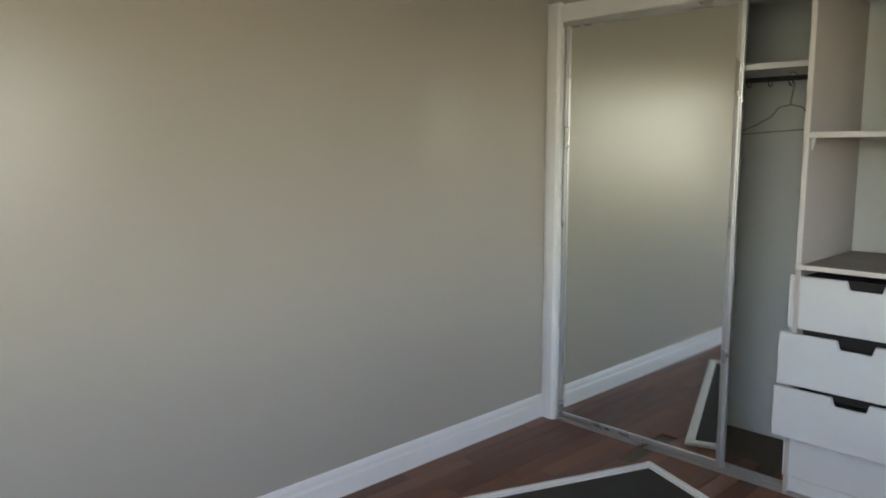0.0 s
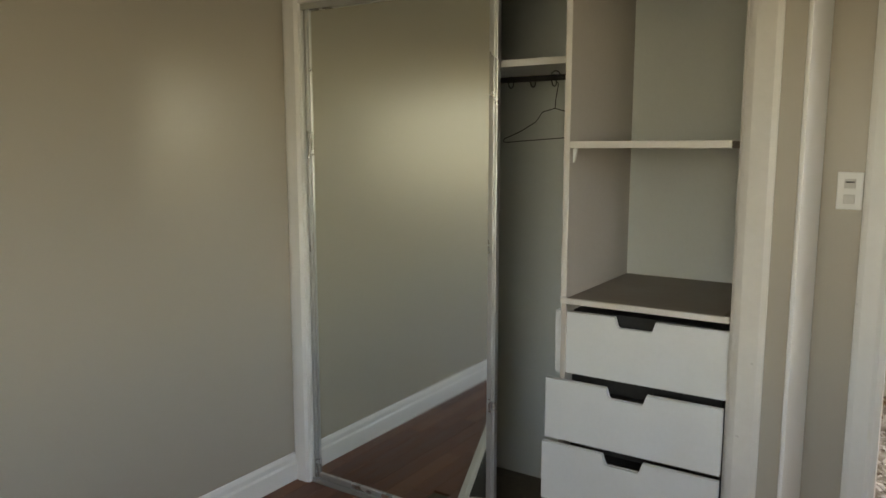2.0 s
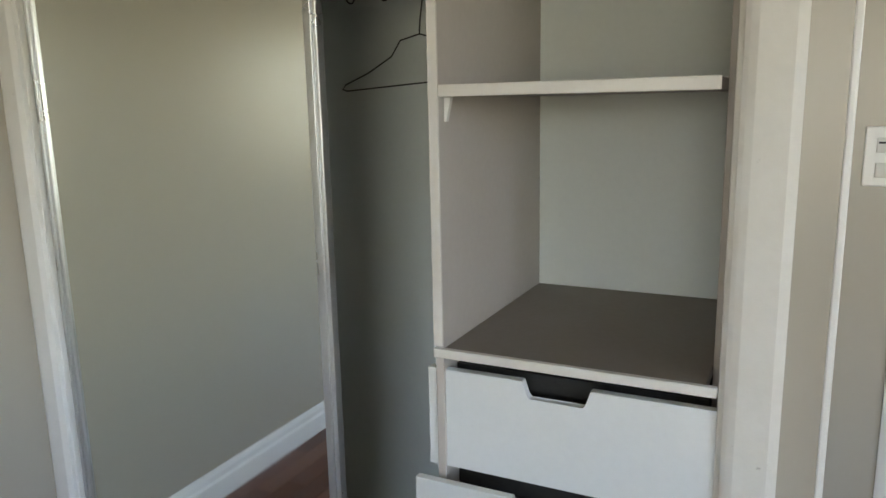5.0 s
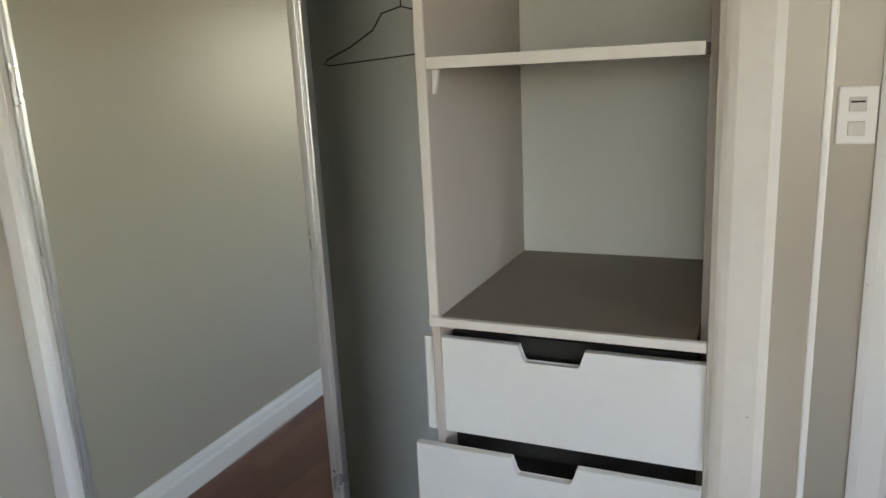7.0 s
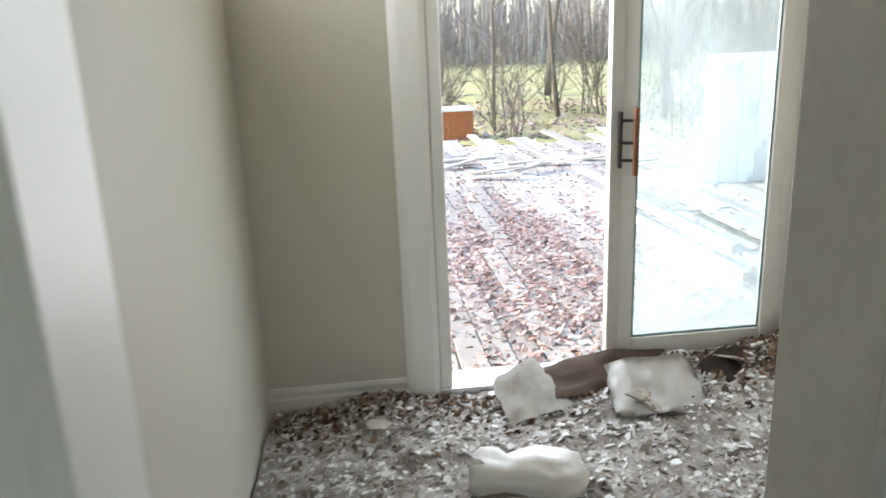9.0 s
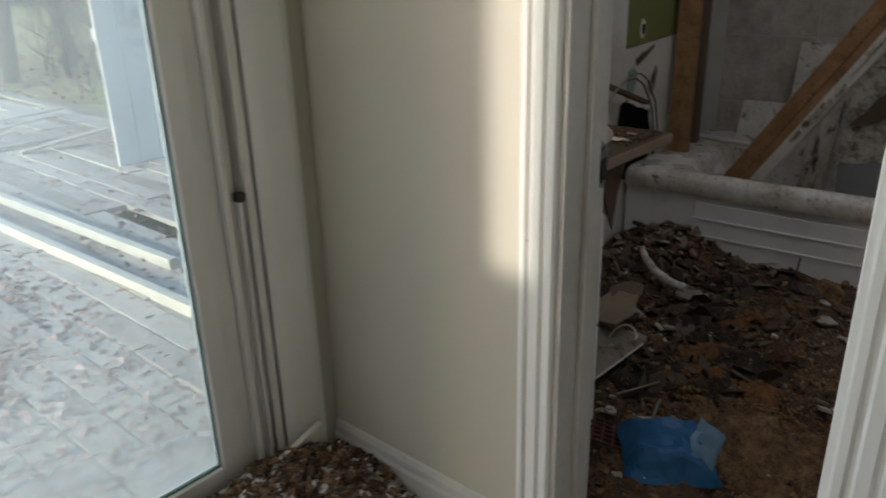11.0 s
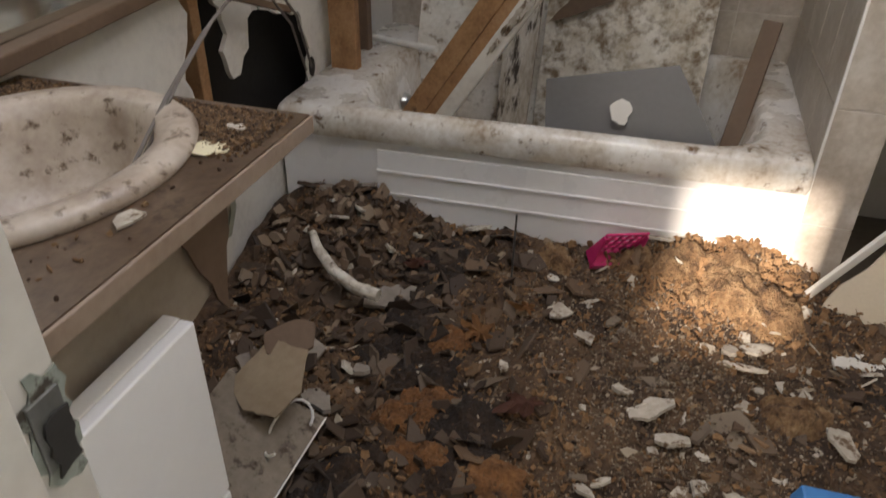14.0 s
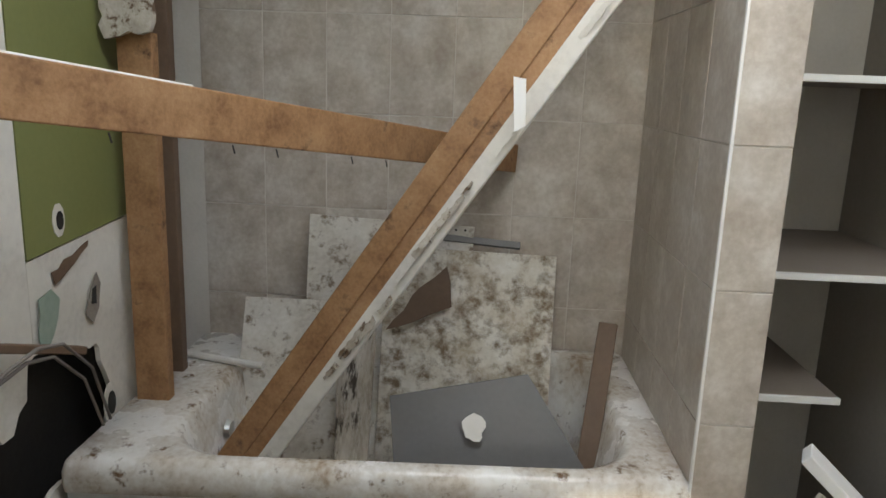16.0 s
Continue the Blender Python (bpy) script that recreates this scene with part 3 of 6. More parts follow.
def closet_unit():
    u = thing("closet_drawer_unit", "white built-in closet unit with shelves above four drawers, two pulled out", "closet unit", at=(1.52, 0.3, 0))
    inv = Matrix.Translation((-1.52, -0.3, 0))
    x0, x1 = 1.250, 1.772
    part("side_panel", turned(box(x0 - 0.008, x0 + 0.010, 0.0, 0.598, 0.0, 2.015, 0.0015), inv), SIDEPANEL, u, "warm grey side panel")
    part("edge_strip", turned(box(x0 - 0.009, x0 + 0.011, -0.006, -0.0005, 0.955, 2.015, 0.001), inv), CHIPPED, u, "chipped white edge strip")
    part("side_panel", turned(box(x1 - 0.016, x1, 0.10, 0.598, 0.0, 2.015, 0.0015), inv), SIDEPANEL, u)
    part("back_panel", turned(box(x0 + 0.011, x1 - 0.017, 0.580, 0.590, 0.95, 2.015), inv), CLOSETWALL, u, "pale grey-green back panel")
    part("top_board", turned(box(x0 + 0.0105, x1 - 0.017, 0.004, 0.579, 0.930, 0.950, 0.0015), inv), TAUPE, u, "taupe laminate top above the drawers")
    part("front_edge", turned(box(x0 - 0.009, x1 + 0.002, -0.010, 0.0035, 0.932, 0.951, 0.002), inv), CHIPPED, u, "worn white front edge")
    part("shelf", turned(box(x0 + 0.0105, x1 - 0.0165, 0.004, 0.579, 1.441, 1.461, 0.0015), inv), TAUPE, u, "fixed shelf")
    part("shelf_edge", turned(box(x0 + 0.0115, x1 - 0.0165, -0.004, 0.0035, 1.440, 1.462, 0.0015), inv), CHIPPED, u, "chipped white shelf edge")
    part("shelf_bracket", turned(prism([(0, 0), (0.014, 0), (0.004, -0.045), (0, -0.045)], 0.01), Matrix.Translation((x0 + 0.012, 0.03, 1.439)) @ STAND), TRIMCLEAN, u)
    for c in [ob for ob in u.children if ob.name.startswith("shelf_bracket")]:
        c.data.transform(inv)
    # Black block paints the shade behind the drawer fronts
    part("carcass", turned(box(x0 + 0.011, x1 - 0.017, 0.06, 0.57, 0.02, 0.90), inv), BLACK, u, "black block for the shade in the drawer cavity")
    # each drawer: left edge, bottom, width, height, how far it is pulled out
    for x, z, w, h, out in ((1.220, 0.694, 0.556, 0.210, 0.006), (1.208, 0.474, 0.568, 0.206, -0.038), (1.206, 0.262, 0.572, 0.202, -0.056)):
        dr = part("drawer", turned(drawer_front(w, h), inv @ Matrix.Translation((x, out + 0.018, z))), LAMINATE, u, "white drawer with a cut-out grip")
        # Drawer body coloured black for the shade inside
        part("drawer_box", turned(box(x + 0.04, x + w - 0.04, out + 0.019, 0.5, z + 0.02, z + h - 0.05), inv), BLACK, dr, "drawer body painted black for its shaded inside")
    part("drawer", turned(box(1.236, 1.762, 0.002, 0.020, 0.082, 0.250, 0.002), inv), LAMINATE, u, "closed bottom drawer front, no grip")
    part("plinth", turned(box(1.246, 1.762, 0.010, 0.03, 0.0, 0.078, 0.002), inv), LAMINATE, u, "white plinth")


closet_unit()

sh = thing("hanging_shelf", "white closet shelf above a dark hanging rod", "shelf", at=(0.63, 0.3, 1.712))
inv = Matrix.Translation((-0.63, -0.3, -1.712))
part("shelf_board", turned(box(0.002, 1.241, 0.12, 0.599, 1.724, 1.744, 0.002), inv), LAMINATE, sh)
part("shelf_lip", turned(box(0.002, 1.241, 0.112, 0.1195, 1.722, 1.746, 0.002), inv), TRIMCLEAN, sh)
part("rod", turned(tube([(0.002, 0.28, 1.694), (1.241, 0.28, 1.694)], 0.011, 12), inv), IRON, sh, "black hanging rod")
for x in (0.893, 0.985, 1.07):
    ring = [(x, 0.28 + 0.021 * math.sin(a), 1.684 + 0.021 * math.cos(a)) for a in np.linspace(0, 2 * math.pi, 15)]
    ring = [(px + 0.006 * (z - 1.672), y, z) for px, y, z in ring]
    tagged(thing("curtain_ring", "small black ring on the closet rod", "ring", "rings on the closet rod", bm=tube(ring, 0.0022, 5), material=WIRE))


def wire_hanger():
    x, y = 1.075, 0.28
    hook = [(x + 0.018 * math.cos(a), y, 1.700 + 0.018 * math.sin(a)) for a in np.linspace(-0.6, 3.6, 10)][::-1]
    pts = hook[::-1]
    bm = tube([(x - 0.004, y, 1.687)] + [(x + 0.012, y, 1.672), (x + 0.002, y, 1.612), (x, y, 1.584)], 0.0018, 5)
    tube(pts, 0.0018, 5, bm)
    left = [(x, y, 1.584), (x - 0.05, y, 1.572), (x - 0.075, y, 1.537), (x - 0.14, y, 1.502), (x - 0.205, y, 1.477), (x - 0.214, y, 1.466), (x - 0.20, y, 1.462)]
    right = [(x, y, 1.584), (x + 0.05, y, 1.570), (x + 0.075, y, 1.534), (x + 0.13, y, 1.502), (x + 0.155, y, 1.485)]
    tube(left, 0.0018, 5, bm), tube(right, 0.0018, 5, bm)
    tube([(x - 0.20, y, 1.462), (x + 0.155, y, 1.485)], 0.0018, 5, bm)
    thing("wire_hanger", "bent dark wire coat hanger on the closet rod", "hanger", bm=bm, material=WIRE)


wire_hanger()


def window_screen():
    a, b = Vector((0.722, -0.135, 0)), Vector((1.418, -0.415, 0))
    u = (b - a).normalized()
    v = Vector((u.y, -u.x, 0))
    w, h, f = (b - a).length, 1.50, 0.042
    m = Matrix(((u.x, v.x, 0, a.x), (u.y, v.y, 0, a.y), (0, 0, 1, 0), (0, 0, 0, 1)))
    s = thing("window_screen", "white framed window screen with dark mesh lying on the floor", "screen")
    s.matrix_world = m

    def bar(x0, x1, y0, y1):
        bm = box(x0, x1, y0, y1, 0.0, 0.016, 0.002)
        if x1 - x0 > y1 - y0:
            box(x0 + 0.004, x1 - 0.004, (y0 + y1) / 2 - 0.006, (y0 + y1) / 2 + 0.006, 0.015, 0.020, 0.001, bm=bm)
        else:
            box((x0 + x1) / 2 - 0.006, (x0 + x1) / 2 + 0.006, y0 + 0.004, y1 - 0.004, 0.015, 0.020, 0.001, bm=bm)
        part("frame_bar", bm, TRIM, s)

    bar(0, w, 0, f), bar(0, w, h - f, h), bar(0, f, f + 0.001, h - f - 0.001), bar(w - f, w, f + 0.001, h - f - 0.001)
    part("screen_mesh", box(f, w - f, f, h - f, 0.004, 0.007), SCREEN, s, "dusty dark insect mesh")


window_screen()

sw = thing("light_switch", "white two-rocker wall switch plate", "switch", at=(2.022, 0.47, 1.305))
part("cover_plate", box(-0.037, 0.037, -0.007, -0.0005, -0.06, 0.06, 0.003), TRIMCLEAN, sw)
for z in (0.022, -0.028):
    part("rocker", box(-0.016, 0.016, -0.011, -0.0071, z - 0.014, z + 0.016, 0.0015), DIRTSHADETRIM, sw)
part("slot", box(-0.013, 0.013, -0.0115, -0.0111, 0.026, 0.030), BLACK, sw)
st = thing("door_strike", "worn metal strike plate on the bedroom door jamb", "strike plate", bm=box(2.158, 2.161, 0.50, 0.53, 0.86, 0.94, 0.001), material=ALU)

# hall: the sliding glass door


def sliding_glass_door():
    d = thing("sliding_glass_door", "white sliding glass door slid half open, hazy weathered glass", "door", at=(3.4, 2.6, 0.05))
    inv = Matrix.Translation((-3.4, -2.6, -0.05))
    bm = box(3.325, 3.372, 2.555, 2.600, 0.075, 2.03, 0.004)
    # Greyer paint here puts the backlit shade into the stile's colour
    part("lock_stile", turned(bm, inv), DIRTSHADETRIM, d, "lock stile, backlit shade painted in as grey-white")
    part("inner_stile", turned(box(3.373, 3.434, 2.566, 2.596, 0.075, 2.03, 0.004), inv), TRIMCLEAN, d)
    part("stile", turned(box(3.978, 4.030, 2.560, 2.600, 0.075, 2.03, 0.004), inv), TRIMCLEAN, d)
    part("bottom_rail", turned(box(3.435, 3.977, 2.562, 2.598, 0.075, 0.205, 0.005), inv), TRIMCLEAN, d)
    part("top_rail", turned(box(3.435, 3.977, 2.562, 2.598, 1.95, 2.03, 0.005), inv), TRIMCLEAN, d)
    bm = box(3.435, 3.977, 2.578, 2.584, 0.204, 1.951)
    g = part("glass_pane", turned(bm, inv), GLASS, d, "hazy streaked glass with dirt at the bottom")
    g.visible_shadow = False
    bm = box(3.435, 3.443, 2.572, 2.5775, 0.205, 1.95)
    box(3.971, 3.977, 2.572, 2.5775, 0.205, 1.95, bm=bm)
    box(3.443, 3.971, 2.572, 2.5775, 0.205, 0.213, bm=bm)
    part("gasket", turned(bm, inv), surface("green_glass_gasket", [(0.16, 0.26, 0.25), (0.22, 0.33, 0.31)], 8, 60), d, "grey-green glazing bead")
    # the handle: a black iron pull with a wooden grip
    bm = box(3.352, 3.366, 2.536, 2.5545, 0.905, 1.115, 0.003)
    h = part("handle", turned(bm, inv), IRON, d, "black iron pull handle")
    for z in (0.935, 1.00, 1.082):
        part("handle_arm", turned(tube([(3.362, 2.545, z), (3.402, 2.520, z)], 0.006, 8), inv), IRON, h)
    part("grip", turned(box(3.398, 3.418, 2.503, 2.524, 0.88, 1.13, 0.004), inv), BROWNWOOD, h, "brown wooden grip")


sliding_glass_door()
structure("door_slider_sill", box(2.65, 4.17, 2.545, 2.71, 0.0, 0.062, 0.004), ALU, "worn aluminium sliding door sill")
bm = box(4.032, 4.075, 2.575, 2.66, 0.062, 2.06)
box(4.076, 4.09, 2.555, 2.66, 0.062, 2.06, bm=bm)
box(4.10, 4.106, 2.565, 2.66, 0.062, 2.06, bm=bm)
box(4.13, 4.15, 2.552, 2.66, 0.062, 2.06, bm=bm)
box(4.09, 4.17, 2.60, 2.665, 0.062, 2.06, bm=bm)
structure("door_slider_jamb_right", bm, TRIM, "white grooved sliding door jamb")
structure("door_slider_jamb_left", box(2.652, 2.70, 2.555, 2.70, 0.062, 2.06, 0.004), TRIM, "white sliding door jamb")
structure("door_slider_head", box(2.701, 4.031, 2.60, 2.70, 2.03, 2.058, 0.003), TRIM, "white sliding door head")
lt = thing("door_latch", "small grey latch in the sliding door jamb", "latch", at=(4.112, 2.556, 0.86))
part("latch_body", box(-0.010, 0.012, -0.012, 0.010, -0.012, 0.008, 0.002), IRON, lt)
part("latch_bar", box(-0.005, 0.006, -0.004, 0.008, -0.72, -0.0125, 0.002), TRIMCLEAN, lt, "white weather strip")
FLUTED = [(0, 0), (0.085, 0), (0.085, 0.016), (0.078, 0.021), (0.068, 0.021), (0.063, 0.013), (0.057, 0.013), (0.052, 0.019), (0.034, 0.019), (0.028, 0.012),
          (0.022, 0.012), (0.017, 0.018), (0.005, 0.018), (0, 0.012)]
casing("trim_slider_left", (2.52, 2.56), (1, 0), (0, -1), 2.13, 0.13, TRIM, label="white sliding door casing")
casing("trim_slider_right", (4.16, 2.56), (1, 0), (0, -1), 2.13, 0.125, TRIM, label="white sliding door casing with nail holes")
structure("trim_slider_head", box(2.52, 4.285, 2.543, 2.56, 2.06, 2.15, 0.004), TRIM, "white sliding door head casing")
casing("trim_bath_door_left", (4.335, 1.862), (0, 1), (-1, 0), 2.12, 0.080, TRIM, profile=FLUTED, label="white fluted door casing")
casing("trim_bath_door_right", (4.335, 1.353), (0, -1), (-1, 0), 2.12, 0.090, TRIM, profile=FLUTED, label="white fluted door casing")
structure("trim_bath_door_head", box(4.318, 4.335, 1.263, 1.942, 2.045, 2.13, 0.004), TRIM, "white door head casing")
bm = box(4.330, 4.474, 1.850, 1.870, 0, 2.04, 0.002)
box(4.395, 4.432, 1.838, 1.8505, 0, 2.04, 0.002, bm=bm)
structure("door_bath_jamb_left", bm, DIRTSHADETRIM, "dented white door jamb with a door stop")
bm = box(4.330, 4.474, 1.345, 1.365, 0, 2.04, 0.002)
box(4.395, 4.432, 1.3645, 1.377, 0, 2.04, 0.002, bm=bm)
structure("door_bath_jamb_right", bm, TRIM, "white sunlit door jamb")
sp = thing("strike_plate", "torn-out lock strike with dark hole in the jamb", "strike plate", at=(4.455, 1.849, 0.965))
part("plate", box(-0.012, 0.014, -0.003, -0.0005, -0.028, 0.028, 0.001), ZINC, sp)
part("splintered_wood", turned(prism(ragged([(-0.014, -0.036), (0.017, -0.046), (0.018, 0.040), (-0.006, 0.046), (-0.019, 0.016)], 0.007, 0.006, 15), 0.0012), Matrix.Translation((0, 0.0005, 0)) @ STAND), surface("green_grey_bared_jamb", [(0.16, 0.19, 0.165), (0.34, 0.37, 0.33)], 30, 90, rough=0.8, bump=0.4, spots=(0.05, 0.04, 0.03), spot_scale=40, spot_at=0.52), sp, "splintered jamb with old green paint")
# Flat black patch paints the shade inside the torn-out hole
part("hole", turned(prism(ragged([(-0.008, -0.034), (0.013, -0.030), (0.014, 0.012), (-0.006, 0.010)], 0.008, 0.003, 5), 0.002), Matrix.Translation((0, -0.0035, 0)) @ STAND), BLACK, sp)

# bathroom: tub


def round_ring(x0, x1, y0, y1, r, z, n=14):
    pts = []
    for cx, cy, a0 in ((x1 - r, y1 - r, 0), (x0 + r, y1 - r, 90), (x0 + r, y0 + r, 180), (x1 - r, y0 + r, 270)):
        for k in range(n):
            a = radians(a0 + 90 * k / (n - 1))
            pts.append((cx + r * math.cos(a), cy + r * math.sin(a), z))
    return pts


def loft(rings, cap_last=True, cap_first=False):
    bm = bmesh.new()
    vs = [[bm.verts.new(p) for p in r] for r in rings]
    k = len(rings[0])
    for p, q in zip(vs, vs[1:]):
        for i in range(k):
            bm.faces.new((p[i], p[(i + 1) % k], q[(i + 1) % k], q[i]))
    if cap_last:
        bm.faces.new(vs[-1])
    if cap_first:
        bm.faces.new(vs[0][::-1])
    return bm


def bathtub():
    t = thing("bathtub", "dirty white bathtub filled with broken boards, grime along the rim", "bathtub", at=(6.45, 1.85, 0))
    inv = Matrix.Translation((-6.45, -1.85, 0))
    x0, x1, y0, y1 = 6.035, 6.872, 1.118, 2.565
    rings = [round_ring(x0 + 0.006, x1, y0, y1, 0.012, 0.452), round_ring(x0, x1, y0, y1, 0.014, 0.470), round_ring(x0, x1, y0, y1, 0.016, 0.505),
             round_ring(x0 + 0.006, x1 - 0.004, y0 + 0.004, y1 - 0.004, 0.022, 0.525), round_ring(x0 + 0.022, x1 - 0.015, y0 + 0.015, y1 - 0.015, 0.03, 0.537),
             round_ring(x0 + 0.044, x1 - 0.05, y0 + 0.10, y1 - 0.19, 0.16, 0.538), round_ring(x0 + 0.058, x1 - 0.06, y0 + 0.115, y1 - 0.205, 0.16, 0.530),
             round_ring(x0 + 0.072, x1 - 0.07, y0 + 0.13, y1 - 0.22, 0.16, 0.49), round_ring(x0 + 0.12, x1 - 0.11, y0 + 0.19, y1 - 0.27, 0.15, 0.26),
             round_ring(x0 + 0.20, x1 - 0.15, y0 + 0.26, y1 - 0.33, 0.12, 0.17)]
    part("rim_and_basin", turned(loft(rings), inv), ENAMEL, t, "grimy enamel rim", smooth=True)
    bm = box(x0 + 0.020, x0 + 0.05, y0 + 0.002, y1 - 0.002, 0.0, 0.452, 0.004)
    part("apron", turned(bm, inv), APRON, t, "white tub apron")
    part("apron_panel", turned(box(x0 + 0.013, x0 + 0.0195, y0 + 0.004, y1 - 0.30, 0.0, 0.425, 0.003), inv), APRON, t, "raised apron panel")
    for z in (0.355, 0.285):
        part("raised_line", turned(box(x0 + 0.009, x0 + 0.0125, y0 + 0.004, y1 - 0.30, z, z + 0.009, 0.0015), inv), APRON, t)
    part("end_panel", turned(box(x0 + 0.051, x1, y1 - 0.03, y1 - 0.004, 0, 0.452, 0.004), inv), APRON, t)
    bm = bmesh.new()
    bmesh.ops.create_cone(bm, cap_ends=True, segments=16, radius1=0.028, radius2=0.022, depth=0.014, matrix=Matrix.Translation((6.42, 2.315, 0.42)) @ Matrix.Rotation(radians(90), 4, "X"))
    part("overflow_plate", turned(bm, inv), ALU, t, "chrome overflow plate")
    for ob in t.children:
        for v in ob.data.vertices:
            x, y = v.co.x + 6.45, v.co.y + 1.85
            v.co.x -= (0.014 + 0.058 * (y - y0) / (y1 - y0)) * (x1 - x) / (x1 - x0)


bathtub()

# boards dumped in the tub


def board(name, label, category, corners, thick, material, seed=0, torn=0.0, lines=()):
    """A flat board through four corners; torn roughens its outline."""
    a, b, c, d = [Vector(p) for p in corners]
    u = (b - a).normalized()
    w = (b - a).cross(d - a).normalized()
    v = w.cross(u)
    flat = [((p - a).dot(u), (p - a).dot(v)) for p in (a, b, c, d)]
    if torn:
        flat = ragged(flat, 0.04, torn, seed)
    bm = prism(flat, thick, 0.0012 if not torn else 0)
    ob = thing(name, label, category, bm=bm, material=material)
    ob.matrix_world = Matrix(((u.x, v.x, w.x, a.x), (u.y, v.y, w.y, a.y), (u.z, v.z, w.z, a.z), (0, 0, 0, 1)))
    bpy.context.view_layer.update()
    for x0, x1, y0, y1 in lines:
        part("raised_strip", box(x0, x1, y0, y1, thick - 0.001, thick + 0.006, 0.002), material, ob)
    return ob


board("cupboard_door", "dirty white panelled cupboard door leaning in the tub", "cupboard door", [(6.50, 2.36, 0.20), (6.50, 1.84, 0.20), (6.70, 1.84, 0.72), (6.70, 2.36, 0.72)], -0.016, WHITEDOOR,
      lines=((0.08, 0.44, 0.10, 0.112), (0.08, 0.44, 0.45, 0.462), (0.08, 0.09, 0.10, 0.46)))
board("perforated_board", "white perforated panel standing behind other boards in the tub", "board", [(6.66, 2.18, 0.25), (6.66, 1.66, 0.25), (6.82, 1.64, 0.955), (6.82, 2.18, 0.975)], -0.012, WHITEDOOR)
for y in (1.67, 1.70, 1.735, 1.77):
    thing("panel_rivet", "small dark rivet in the white panel's top edge", "rivet", "rivets of the white panel", bm=turned(prism([(0.004 * math.cos(a), 0.004 * math.sin(a)) for a in np.linspace(0, 5.5, 7)], 0.002), Matrix.Translation((6.812, y, 0.945)) @ SIDE), material=BLACK)
board("mouldy_board", "mould-spotted white board leaning against the tub wall", "board", [(6.48, 1.915, 0.17), (6.48, 1.40, 0.17), (6.73, 1.38, 0.89), (6.73, 1.915, 0.90)], -0.014, MOULDY)
board("torn_veneer", "torn dark brown veneer strip on a board", "board", [(6.62, 1.90, 0.66), (6.645, 1.70, 0.735), (6.70, 1.72, 0.85), (6.66, 1.80, 0.79)], -0.006, OLDPLY, 7, 0.006)
board("dark_strip", "narrow grey strip lying on top of boards", "board", [(6.80, 1.79, 0.915), (6.80, 1.49, 0.895), (6.81, 1.49, 0.915), (6.81, 1.79, 0.935)], -0.02, GREYBOARD)
board("stained_board", "brown-streaked narrow board in the tub", "board", [(6.40, 2.02, 0.18), (6.40, 1.925, 0.18), (6.66, 1.93, 0.76), (6.66, 2.05, 0.76)], -0.015, STREAKED)
board("grey_board", "smooth grey square board lying across the tub", "board", [(6.27, 1.82, 0.26), (6.25, 1.215, 0.26), (6.41, 1.475, 0.625), (6.37, 1.855, 0.555)], -0.012, GREYBOARD)
chip = thing("plaster_chip", "pale round plaster chip stuck on the grey board", "plaster chip",
             bm=prism(ragged([(0.032 * math.cos(a), 0.038 * math.sin(a)) for a in np.linspace(0, 5.6, 8)], 0.012, 0.008, 3), 0.008), material=CHIPPED)
chip.matrix_world = Matrix.Translation((6.329, 1.618, 0.495)) @ Matrix.Rotation(radians(-69), 4, "Y") @ Matrix.Rotation(radians(90), 4, "Z")
thing("plywood_offcut", "narrow brown plywood offcut leaning in the tub corner", "offcut", bm=beam((6.33, 1.315, 0.27), (6.56, 1.235, 0.735), 0.055, 0.016), material=OLDPLY)
thing("white_pipe", "thin white pipe across the tub end", "pipe", bm=tube([(6.62, 2.52, 0.548), (6.54, 2.26, 0.552)], 0.011, 10), material=PIPE)

br = thing("broken_wall_stud", "broken pine stud pair with plaster edge leaning across the tub", "stud", at=(6.28, 2.29, 0.36))
inv = Matrix.Translation((-6.28, -2.29, -0.36))
foot, top = Vector((6.30, 2.345, 0.29)), Vector((6.12, 1.19, 2.02))
way = (top - foot).normalized()
cross = Vector((0, -way.z, way.y)).normalized()
part("stud", turned(beam(foot, top, 0.045, 0.06, 0.003, 0), inv), WOOD, br, "pine stud")
part("stud", turned(beam(foot + cross * 0.046, top + cross * 0.046, 0.045, 0.06, 0.003, 0), inv), WOOD, br, "pine stud")
part("plaster_edge", turned(beam(foot + cross * 0.082 + Vector((-0.016, 0, 0)), top + cross * 0.082 + Vector((-0.016, 0, 0)), 0.024, 0.05, 0.005), inv), PLASTER, br, "broken white plaster edge")
rng = random.Random(4)
for k in range(26):
    p = foot.lerp(top, rng.uniform(0.03, 0.97)) + cross * (0.086 + rng.uniform(-0.012, 0.008)) + Vector((-0.032, 0, 0))
    half, wide = rng.uniform(0.012, 0.06), rng.uniform(0.003, 0.011)
    bm = prism(ragged([(-wide, -half), (wide * 0.6, -half * 1.1), (wide, half * 0.8), (-wide * 0.7, half)], 0.010, 0.003, k), 0.007)
    turn = way.to_track_quat("Y", "Z").to_matrix().to_4x4()
    part("plaster_fragment", turned(bm, inv @ Matrix.Translation(p) @ turn @ Matrix.Rotation(radians(90), 4, "Y") @ Matrix.Rotation(rng.gauss(0, 0.22), 4, "X")), PLASTER if k % 2 else PALE, br)
rag = part("paper_shred", turned(prism([(0, 0), (0.028, 0.004), (0.020, -0.115), (-0.004, -0.10)], 0.003), inv @ Matrix.Translation((6.12, 1.545, 1.42)) @ SIDE), TRIMCLEAN, br, "hanging white paper shred")

